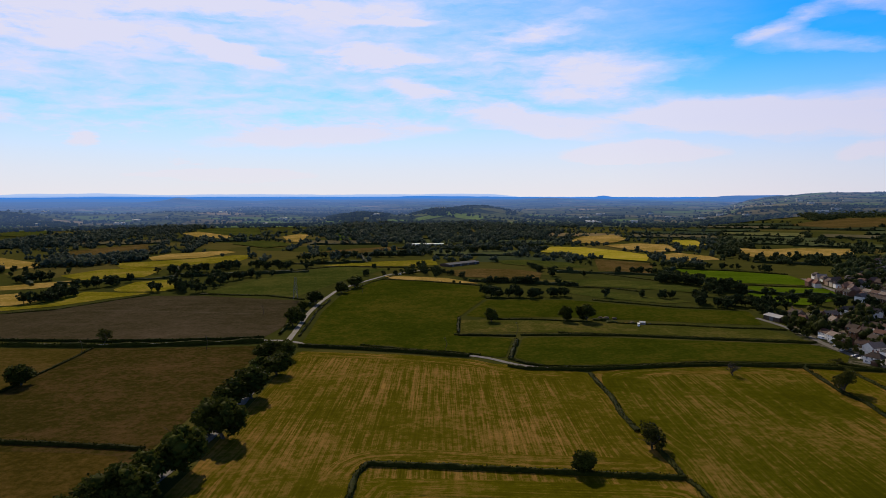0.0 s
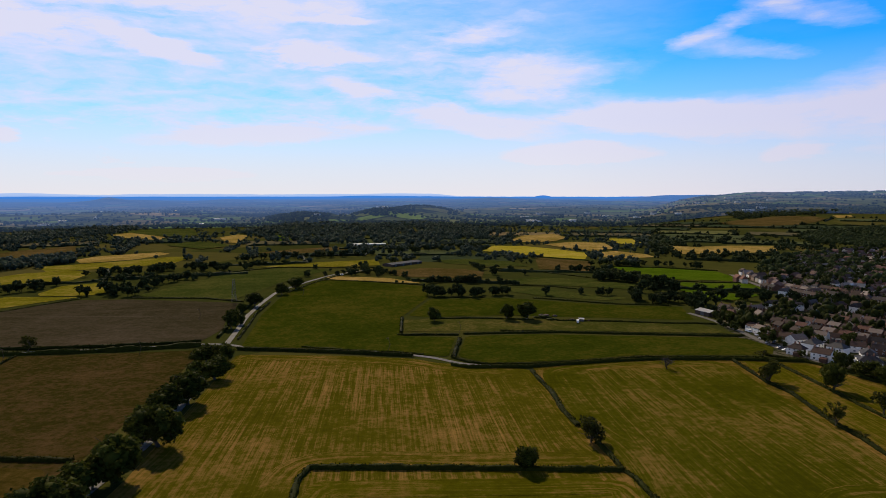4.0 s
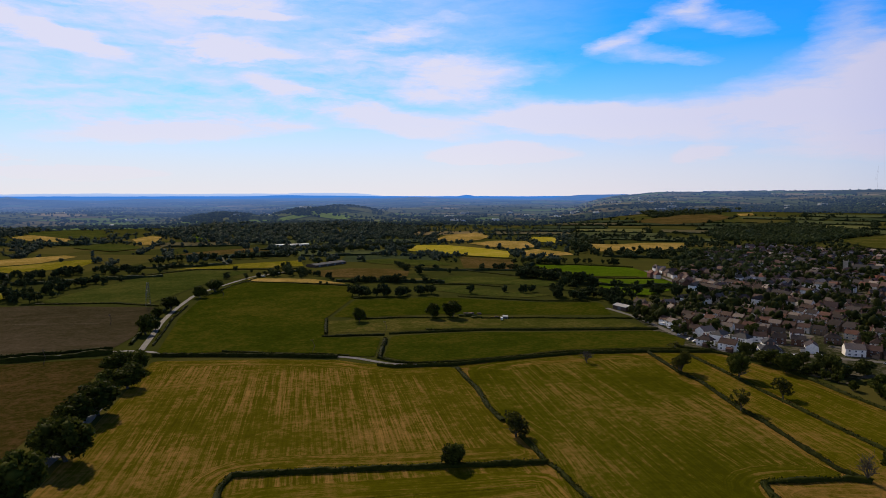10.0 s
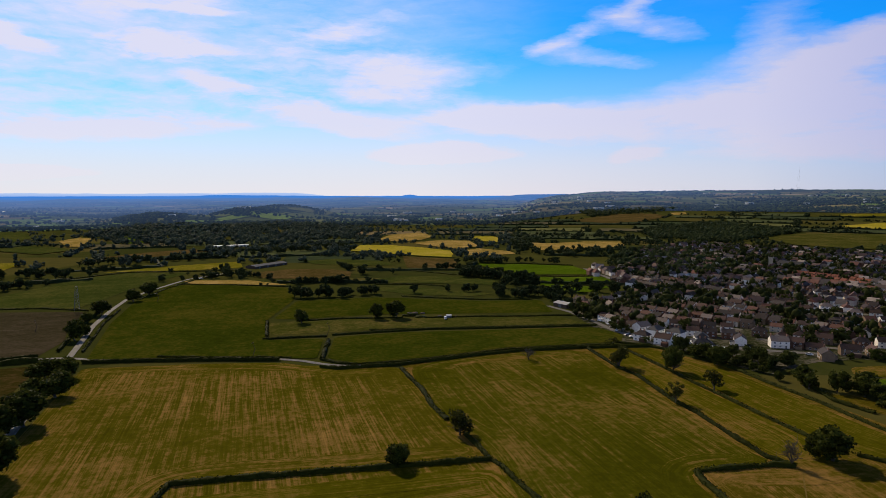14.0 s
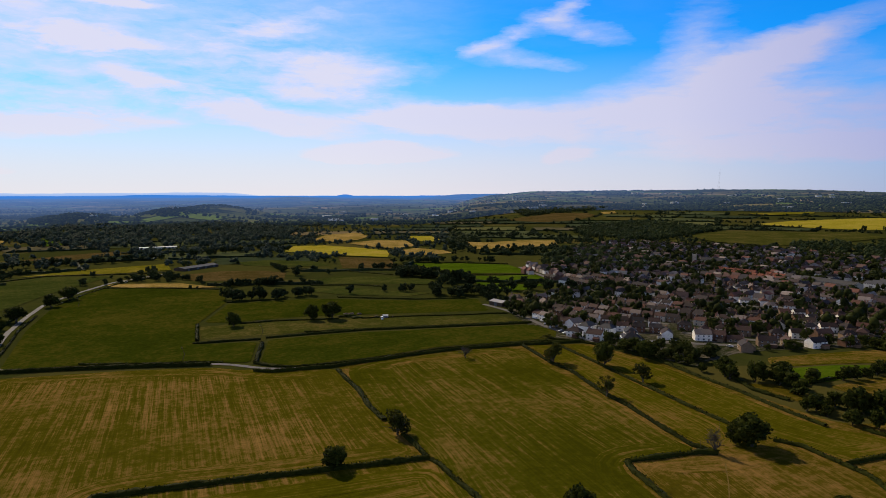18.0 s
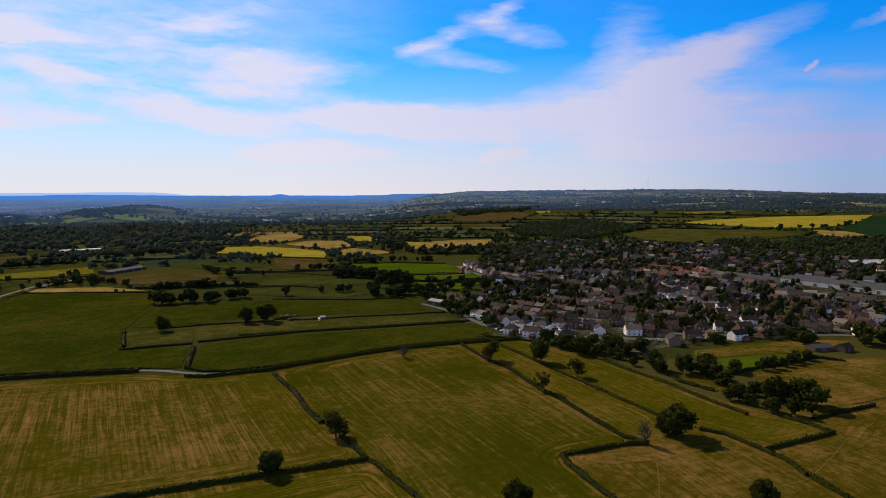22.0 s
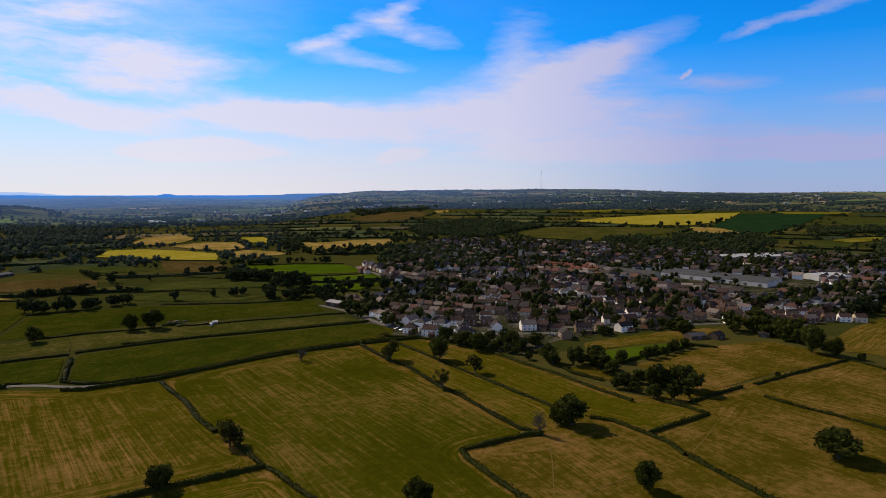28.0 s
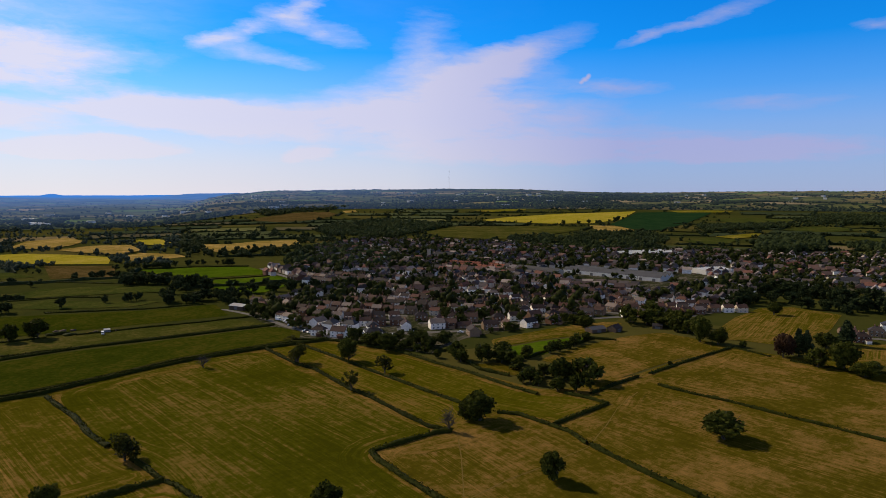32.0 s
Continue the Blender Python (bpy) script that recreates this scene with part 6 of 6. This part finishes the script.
hedge([(83, 457), (121, 450), (163, 442), (216, 434), (251, 427)], 2.4, 4)

# lanes
road([(-103, 198), (-99, 227), (-97, 245), (-95, 260), (-96, 301), (-99, 353), (-104, 410), (-106, 440), (-109, 484), (-113, 532), (-113, 598), (-110, 665), (-92, 726), (-66, 798), (-11, 858)], 3.4)
road([(-343, 426), (-234, 421), (-172, 426), (-122, 435), (-105, 435), (-83, 415), (-31, 409), (6, 397), (23, 391), (34, 382), (43, 369), (59, 363), (86, 363), (120, 367), (154, 372), (180, 369), (226, 364), (243, 361)], 3.2)
road([(253, 514), (258, 480), (257, 442), (253, 411), (255, 377), (257, 354)], 4)
road([(418, 281), (455, 263), (485, 240), (511, 214)], 5)

# trees standing on their own
tree("oak", 51, 224, 8.6, 8.7)
tree("thorn", 82, 246, 10.7, 11.6)
tree("bare", 160, 349, 7.9, 9.4)
tree("ash", 204, 321, 12.3, 10.7)
tree("oak", -221, 331, 11.7, 15.7)
tree("ash", -227, 426, 10.3, 10.8)
tree("oak", -107, 385, 11.7, 16.5)
tree("oak", -96, 387, 11.9, 15.7)
tree("oak", -92, 350, 13.4, 17.8)
tree("oak", -101, 350, 10.9, 15.1)
tree("oak", -94, 309, 16.8, 21.5)
tree("oak", -99, 295, 14.1, 19.6)
tree("oak", -90, 257, 17.7, 21.6)
tree("oak", -97, 259, 15.6, 17.7)
tree("oak", -94, 226, 17.6, 18.8)
tree("oak", -99, 220, 12.3, 11.9)
tree("oak", -101, 211, 13.3, 16.7)
tree("oak", -103, 198, 14.8, 21.4)
tree("oak", -111, 196, 10.3, 13.5)
tree("oak", -97, 196, 10.3, 15.3)
tree("oak", -115, 188, 8.7, 13.2)
tree("oak", -119, 515, 10.0, 11.0)
tree("oak", -121, 549, 8.5, 10.0)
tree("oak", -114, 484, 13.9, 12.0)
tree("oak", -111, 499, 8.5, 8.5)
tree("oak", -116, 579, 13.0, 16.4)
tree("oak", -102, 646, 12.1, 15.7)
tree("oak", -94, 682, 13.3, 19.0)
tree("oak", 38, 499, 11.6, 12.1)
tree("oak", 96, 501, 13.1, 11.8)
tree("oak", 112, 499, 14.7, 16.1)
tree("ash", 201, 318, 13.1, 9.9)
tree("oak", 226, 302, 15.0, 14.9)
tree("ash", 225, 267, 10.7, 10.6)
tree("ash", 193, 255, 10.8, 8.5)
tree("oak", 207, 181, 13.7, 16.5)
tree("oak", 204, 186, 8.9, 9.6)
tree("bare", 188, 181, 10.9, 7.6)
tree("oak", 181, 124, 11.5, 9.7)
tree("oak", 261, 97, 11.6, 18.3)
tree("oak", 112, 159, 10.9, 11.5)
tree("oak", 50, 224, 8.8, 9.1)
tree("copper", 417, 123, 15.7, 13.8)
tree("fir", 428, 118, 17.5, 10.8)
tree("fir", 429, 114, 16.9, 9.9)
tree("oak", 428, 121, 11.5, 9.1)
tree("oak", 408, 103, 12.4, 13.4)
tree("oak", 412, 90, 17.0, 18.1)
tree("oak", 404, 78, 9.5, 17.0)
tree("oak", 463, 112, 10.3, 15.1)
tree("fir", 479, 105, 17.1, 13.7)
tree("oak", 426, 150, 5.0, 5.1)
tree("oak", 422, 176, 17.4, 15.3)
tree("oak", 423, 165, 12.0, 13.5)
tree("oak", 351, 163, 3.3, 2.9)
tree("oak", 558, 174, 11.0, 11.9)
tree("oak", 261, 323, 10.1, 17.1)
tree("oak", 260, 307, 11.6, 15.1)
tree("ash", 230, 370, 4.6, 8.9)
tree("oak", 408, 255, 10.2, 13.4)

# belts and clumps of trees
belt("oak", [(275, 261), (279, 253), (286, 242), (301, 250)], 8, 10, 6)
belt("oak", [(287, 230), (274, 208), (271, 194), (271, 180), (279, 172)], 13, 7.5, 6)
belt("oak", [(279, 200), (286, 190), (290, 181)], 7, 10.5, 5)
belt("oak", [(290, 239), (309, 234), (345, 231), (371, 231)], 12, 7, 4)
belt("oak", [(270, 310), (272, 291), (272, 271)], 5, 6, 4)
belt("oak", [(333, 293), (359, 288), (386, 284), (408, 279)], 5, 6.5, 5)
belt("oak", [(400, 278), (412, 274), (411, 263)], 4, 9, 4)
belt("oak", [(436, 242), (451, 227), (447, 203), (445, 186)], 12, 11, 8)
belt("oak", [(488, 251), (470, 223), (462, 201)], 8, 11, 8)
belt("oak", [(559, 220), (609, 210), (619, 180), (612, 155), (605, 133), (616, 108)], 26, 13, 16)
belt("oak", [(661, 228), (688, 200), (674, 167), (686, 134)], 26, 14, 20)
belt("oak", [(638, 140), (628, 114), (619, 90), (603, 60)], 12, 14, 14)
belt("oak", [(-381, 582), (-370, 585), (-362, 598), (-366, 628)], 14, 13, 10)
belt("oak", [(-479, 726), (-469, 735), (-456, 745)], 9, 12, 10)
belt("oak", [(-384, 665), (-372, 682), (-362, 703), (-364, 726)], 9, 12, 8)
belt("oak", [(-324, 661), (-315, 673), (-289, 650)], 5, 13, 4)
belt("oak", [(-295, 690), (-266, 650), (-249, 643), (-247, 658)], 8, 13, 8)
belt("oak", [(-261, 698), (-252, 726), (-236, 755), (-228, 776)], 12, 12, 10)
belt("oak", [(-354, 798), (-331, 809), (-296, 833), (-279, 871), (-237, 858), (-204, 845)], 30, 12, 16)
belt("oak", [(-559, 809), (-545, 821), (-528, 852), (-486, 871)], 8, 10, 4)
belt("oak", [(41, 625), (53, 621), (77, 621), (97, 621), (125, 625)], 20, 12, 8)
belt("oak", [(44, 703), (61, 726), (75, 703), (111, 716)], 9, 11, 10)
belt("oak", [(127, 776), (139, 786)], 3, 13, 4)
belt("oak", [(146, 621), (172, 614), (199, 614), (226, 614)], 13, 10, 8)
belt("oak", [(233, 703), (253, 726), (275, 698), (284, 690)], 16, 13, 8)
belt("oak", [(232, 809), (247, 809), (271, 776), (293, 745)], 14, 10, 8)
belt("oak", [(227, 588), (238, 576), (249, 562), (269, 568), (277, 562)], 15, 12, 10)
belt("oak", [(260, 625), (284, 661), (293, 643), (291, 614)], 8, 15, 9)
belt("oak", [(1560, 1100), (1640, 1040), (1720, 1030), (1890, 1055)], 9, 15, 6)
belt("oak", [(432, 690), (440, 640), (452, 590), (470, 550)], 16, 10, 12)
belt("oak", [(275, 554), (288, 559), (292, 548)], 5, 12, 8)
belt("oak", [(-59, 792), (-31, 798), (4, 792), (32, 786)], 10, 8, 6)
belt("oak", [(-227, 977), (-164, 1012), (-93, 1021), (-22, 1049)], 22, 11, 12)
belt("oak", [(-13, 1069), (64, 1111), (151, 1181), (203, 1069)], 26, 11, 16)
belt("oak", [(474, 1111), (461, 960), (520, 960), (560, 914), (589, 885)], 30, 10, 14)
belt("oak", [(228, 821), (286, 865), (347, 845), (390, 858), (425, 809)], 22, 10, 10)
belt("oak", [(278, 564), (269, 510), (268, 470), (266, 440)], 12, 9, 8)
belt("oak", [(307, 582), (334, 575), (367, 564), (391, 539), (421, 521)], 22, 12, 12)

# streets of the town
street([(509, 107), (516, 95), (520, 77)], "semi", 13)
street([(531, 105), (541, 90), (549, 72)], "villa", 15)
street([(261, 397), (263, 379), (271, 366), (283, 349), (302, 335), (321, 320), (338, 309)], "villa", 19)
street([(277, 442), (279, 414), (295, 392), (322, 371)], "terrace", 11)
street([(306, 462), (324, 415), (344, 381)], "terrace", 10)
street([(336, 463), (357, 411), (378, 364)], "terrace", 10)
street([(373, 478), (393, 406), (411, 356)], "terrace", 11)
street([(296, 519), (301, 498), (321, 494)], "semi", 14)
street([(332, 355), (347, 334), (362, 313), (383, 298), (406, 293)], "semi", 16)
street([(366, 352), (388, 330), (414, 311), (438, 300)], "semi", 15)
street([(417, 343), (437, 316), (455, 284)], "semi", 15)
street([(401, 366), (447, 360), (478, 346)], "terrace", 11)
street([(471, 380), (495, 346), (499, 300), (493, 274)], "semi", 14)
street([(468, 292), (474, 264), (496, 246), (524, 229)], "terrace", 12)
street([(511, 296), (517, 261), (537, 230), (561, 206)], "terrace", 12)
street([(530, 384), (535, 334), (542, 291), (548, 250)], "semi", 14)
street([(521, 421), (538, 376), (555, 334), (573, 296)], "semi", 14)
street([(437, 452), (463, 416), (500, 389)], "semi", 14)
street([(410, 489), (424, 455), (433, 417)], "semi", 13)
street([(406, 648), (411, 609), (418, 565)], "terrace", 9)
street([(431, 638), (441, 586), (457, 545)], "semi", 12)
street([(434, 537), (441, 490), (465, 465)], "terrace", 10)
street([(494, 477), (538, 451), (562, 415)], "semi", 14)
street([(480, 554), (517, 517), (561, 487)], "semi", 13)
street([(623, 612), (636, 562), (633, 513)], "redrow", 9)
street([(573, 573), (586, 528), (599, 484)], "redrow", 9)
street([(520, 610), (535, 564)], "semi", 12)
street([(596, 473), (599, 435)], "semi", 13)
street([(425, 756), (412, 702), (403, 652)], "semi", 11)
street([(569, 384), (587, 354), (598, 321)], "terrace", 11)

# woods
wood([(-382, 1714), (-274, 2171), (-78, 2018), (125, 2171), (249, 1949), (315, 1664), (191, 1399), (75, 1288), (-50, 1288), (-163, 1288), (-278, 1416)], 420, 10)
wood([(-796, 1156), (-783, 1232), (-691, 1349), (-662, 1664), (-564, 1768), (-775, 1949), (-877, 1714), (-899, 1416), (-906, 1318), (-893, 1206)], 260, 9)
wood([(-573, 899), (-536, 960), (-483, 1049), (-446, 977), (-486, 885), (-540, 871)], 60, 9)
wood([(527, 1318), (608, 1398), (566, 1181), (494, 1069), (474, 1111)], 60, 9)
wood([(945, 1402), (1133, 1563), (1356, 1594), (1335, 1437), (1289, 1249), (1138, 1183), (923, 1065), (871, 1118), (850, 1215)], 330, 9)
wood([(1199, 814), (1385, 842), (1470, 753), (1242, 586), (1065, 544), (944, 572), (959, 650)], 130, 8)
wood([(1249, 427), (1477, 438), (1419, 369), (1211, 306), (1128, 333), (1113, 375)], 150, 12)
wood([(2114, 630), (2433, 622), (2464, 456), (2357, 335), (2113, 390), (1999, 482)], 200, 10)
wood([(1716, 748), (1834, 704), (1976, 588), (1983, 505), (1708, 599), (1561, 652)], 120, 9)
wood([(597, 935), (705, 972), (691, 826), (603, 671), (520, 643), (483, 715), (465, 770)], 50, 9)
wood([(1415, 2624), (1702, 2523), (1818, 2335), (1438, 2132), (1181, 2069)], 160, 9)
wood([(1111, 902), (1241, 906), (1129, 765), (931, 678), (925, 751)], 45, 8)
wood([(1312, 296), (1388, 253), (1344, 187), (1216, 169), (1214, 221)], 90, 11)

# footpaths
track([(185, 173), (173, 160), (159, 146), (145, 132)], 0.55)
track([(217, 131), (204, 132), (187, 133), (170, 135), (150, 135)], 0.55)
track([(218, 132), (242, 139), (265, 147), (293, 152)], 0.55)
track([(-377, 543), (-329, 551), (-288, 548), (-217, 540), (-158, 532)], 1.4, TRAMLINE)


# ---- larger buildings of the town and the farms ----
hall("factory", "long factory with grey sheet roof and white wall", 688, 392, -87, 124, 36, 4.5, 7.5, SHEET_WHITE, SHEET_GREY, 3, "factory")
hall("warehouse", "warehouse with white sheet roof", 795, 326, -22, 41, 30, 5, 7, SHEET_WHITE, SHEET_WHITE, 1, "warehouse")
hall("retail_shed", "low retail shed with pale roof", 936, 488, -23, 90, 40, 6, 8, SHEET_GREY, SHEET_WHITE, 2, "warehouse")
hall("mill", "long stone mill building with slate roof", 638, 469, -89, 61, 16, 6, 9, STONE, ROOF_SLATE, 1, "mill")
hall("stone_hall", "large grey stone hall near the church", 675, 667, -62, 30, 14, 8, 11.5, STONE, ROOF_SLATE, 1, "hall")
hall("barn", "open-sided barn with pale sheet roof", 264, 505, -74, 16, 10, 3.5, 5, TIMBER, SHEET_PALE, 1, "barn")
hall("barn", "farm shed with grey sheet roof", 401, 243, -17, 13, 8, 2.5, 4, TIMBER, SHEET_GREY, 1, "barn")
hall("barn", "dark farm barn with rusty roof", 412, 234, 0, 9, 7, 2.8, 5, TIMBER, ROOFS, 1, "barn")
hall("barn", "low dark cattle barn", 24, 906, 45, 61, 18, 3, 4.6, TIMBER, SHEET_GREY, 1, "barn")
hall("glasshouse", "long white farm shed", -35, 1257, 11, 72, 10, 2.6, 3.6, SHEET_WHITE, SHEET_WHITE, 1, "shed")
hall("field_shelter", "small white field shelter", 153, 489, -14, 4, 3.5, 2.0, 2.6, SHEET_WHITE, SHEET_WHITE, 1, "shelter")
hall("shed", "small timber shed by the hedge", 443, 217, -63, 7, 6, 2.4, 3.6, TIMBER, ROOFS, 1, "shed")
hall("school", "stone school building with pale roof", 795, 176, -56, 41, 18, 6, 9, STONE, ROOF_SLATE, 1, "school")
hall("shop_row", "row of shops with orange tiled roof", 911, 268, -22, 29, 12, 6, 9, WALL_BRICK, ROOF_RED, 1, "shops")
church(663, 687, 40)
pole(-148, 522)
pole(52, 454)
pole(-81, 635)
pole(1, 406)
pole(349, 376)
pole(-226, 396)
pole(-153, 410)
lattice("pylon", "grey lattice pylon in a green field", -140, 608, 21, 4.2, 1.5, 9)
car(261, 438, 117, True)
car(260, 427, 80, False)
car(257, 415, 149, False)
car(254, 404, 38, False)
car(259, 404, 43, False)
car(253, 389, 1, False)
car(253, 383, 1, False)
car(260, 387, 80, False)
car(277, 354, 169, False)
car(283, 353, 31, False)
car(291, 335, 147, False)
car(305, 332, 125, False)
car(329, 308, 113, False)
car(148, 482, 76, True)
car(-59, 792, 157, False)
car(-53, 792, 19, False)
heap(122, 505, 9, 1.6, LEAF_HEDGE, "scrub", "low scrub on a rubble bank", "heap")
heap(127, 505, 12, 1.8, LEAF_HEDGE, "scrub", "low scrub on a rubble bank", "heap")
heap(131, 496, 10, 1.5, LEAF_HEDGE, "scrub", "low scrub on a rubble bank", "heap")
heap(131, 513, 5, 1.2, RUST, "rubble_heap", "brown heap of rubble in a paddock", "heap")
heap(127, 515, 4, 1.0, RUST, "rubble_heap", "brown heap of rubble in a paddock", "heap")
heap(137, 510, 4, 1.3, RUST, "rubble_heap", "brown heap of rubble in a paddock", "heap")
heap(147, 494, 4, 1.2, RUST, "scrap_heap", "rusty scrap heap beside a shelter", "heap")
heap(159, 488, 3.5, 1.2, TIMBER, "log_pile", "dark pile of logs in a paddock", "heap")
heap(143, 493, 5, 0.8, PATH, "earth_heap", "bare earth heap in a paddock", "heap")
MAST = (3258, 3190)

# ---- far off ----
FAR = far_fields()
RNG = random.Random(21)
for _ in range(6500):  # woods and copses, thicker in the hollows of the vale
    r, a = 780 * (4400 / 780) ** RNG.random(), radians(RNG.uniform(-44, 84))
    x, y = r * math.sin(a), r * math.cos(a)
    if noise.noise((x * 0.0024, y * 0.0024, 0.3)) + 0.35 * noise.noise((x * 0.008, y * 0.008, 2)) > 0.15 - 0.1 * (math.degrees(a) < 22):
        FAR += [(x + RNG.gauss(0, 8), y + RNG.gauss(0, 8), RNG.uniform(3.5, 9)) for _ in range(2)]
def eastern(p):
    return math.atan2(p[0], p[1]) > 0.4


def clear(x, y):
    """Whether a tree keeps to the edges of the fields."""
    return not any(inside(x, y, p) and inside(x + 5, y, p) and inside(x - 5, y, p) and inside(x, y + 8, p) and inside(x, y - 8, p) for p in PLOTS)


WOODS = [w for w in WOODS if clear(w[0], w[1])]
blob_trees("woodland", "close-grown dark green woodland", [w for w in WOODS if eastern(w)], 0, LEAF_FAR, 1.15)
blob_trees("valley_woodland", "close-grown woodland in the valley, leaves tinted blue for haze", [w for w in WOODS if not eastern(w)], 0, LEAF_HAZED, 1.15)
FAR_BELTS = [b for b in FAR_BELTS if clear(b[0], b[1])]
joined_trees("tree_belts", "belts of dark green trees between the fields", FAR_BELTS)
for _ in range(400):  # the wooded edge where the near vale falls away
    r, a = RNG.uniform(1600, 1990), radians(RNG.uniform(-44, 24))
    FAR.append((r * math.sin(a), r * math.cos(a), RNG.uniform(4, 9)))
FAR = [(x, y, h) for x, y, h in FAR if math.hypot(x, y) < vale_start(math.degrees(math.atan2(x, y))) and not any(inside(x, y, p) for p in PLOTS)]
blob_trees("far_woods", "dark hedgerow trees and woods across the vale", [p for p in FAR if math.hypot(p[0], p[1]) > 1500 and not eastern(p)], 0, LEAF_HAZED)
blob_trees("ridge_trees", "dark green trees and hedges below the ridge", [p for p in FAR if math.hypot(p[0], p[1]) > 1500 and eastern(p)], 0, LEAF_FAR)
joined_trees("woods", "dense dark green hedgerow trees and copses", [p for p in FAR if math.hypot(p[0], p[1]) <= 950 and not in_town(p[0], p[1])])
blob_trees("middle_woods", "dark green copses and hedgerow trees", [p for p in FAR if 950 < math.hypot(p[0], p[1]) <= 1500 and not in_town(p[0], p[1]) and eastern(p)], 1, LEAF_FAR)
blob_trees("valley_trees", "copses and hedgerow trees of the vale, tinted blue for haze", [p for p in FAR if 950 < math.hypot(p[0], p[1]) <= 1500 and not eastern(p)], 1, LEAF_HAZED)
FRONT = along([(258, 404), (261, 379), (268, 362), (281, 345), (300, 330), (320, 315), (342, 302), (383, 292), (420, 285)], 8)


def open_ground(x, y):
    """Front gardens along the edge of the town, and the yards round the factory."""
    return any((x - p) ** 2 + (y - q) ** 2 < 400 for p, q, a in FRONT) or abs(x - 665) < 75 and abs(y - 385) < 95


town = []
while len(town) < 3100:
    x, y = RNG.uniform(100, 1700), RNG.uniform(-100, 1500)
    if in_town(x, y) and not any(inside(x, y, p) for p in PLOTS) and not any((x - p) ** 2 + (y - q) ** 2 < 42 for p, q in SPOTS) and noise.noise((x * 0.011, y * 0.011, 6)) > RNG.uniform(-0.5, 0.15) and not (RNG.random() < 0.85 and open_ground(x, y)):
        town.append((x, y, RNG.uniform(3.5, 11) if math.hypot(x, y) < 750 else RNG.uniform(4, 10)))
joined_trees("garden_trees", "garden trees and shrubs between the houses", [p for p in town if math.hypot(p[0], p[1]) < 520], LEAF_TOWN)
blob_trees("far_garden_trees", "trees among the far houses", [p for p in town if math.hypot(p[0], p[1]) >= 520], 0, LEAF_TOWN)
while len(FAR_HOUSES) < 980:
    x, y = RNG.uniform(300, 1700), RNG.uniform(-100, 1500)
    if in_town(x, y) and math.hypot(x, y) > 620 and not (abs(x - 672) < 66 and abs(y - 385) < 92) and not any(inside(x, y, p) for p in PLOTS) and not any((x - p) ** 2 + (y - q) ** 2 < 100 for p, q in SPOTS):
        SPOTS.append((x, y))
        FAR_HOUSES.append((x, y, radians(RNG.choice((20, 110, 25, 15)) + RNG.gauss(0, 8))))
far_houses(FAR_HOUSES)
far_vale()
lattice("radio_mast", "tall thin radio mast on the far ridge", *MAST, 215, 2.6, 1.6, 40)
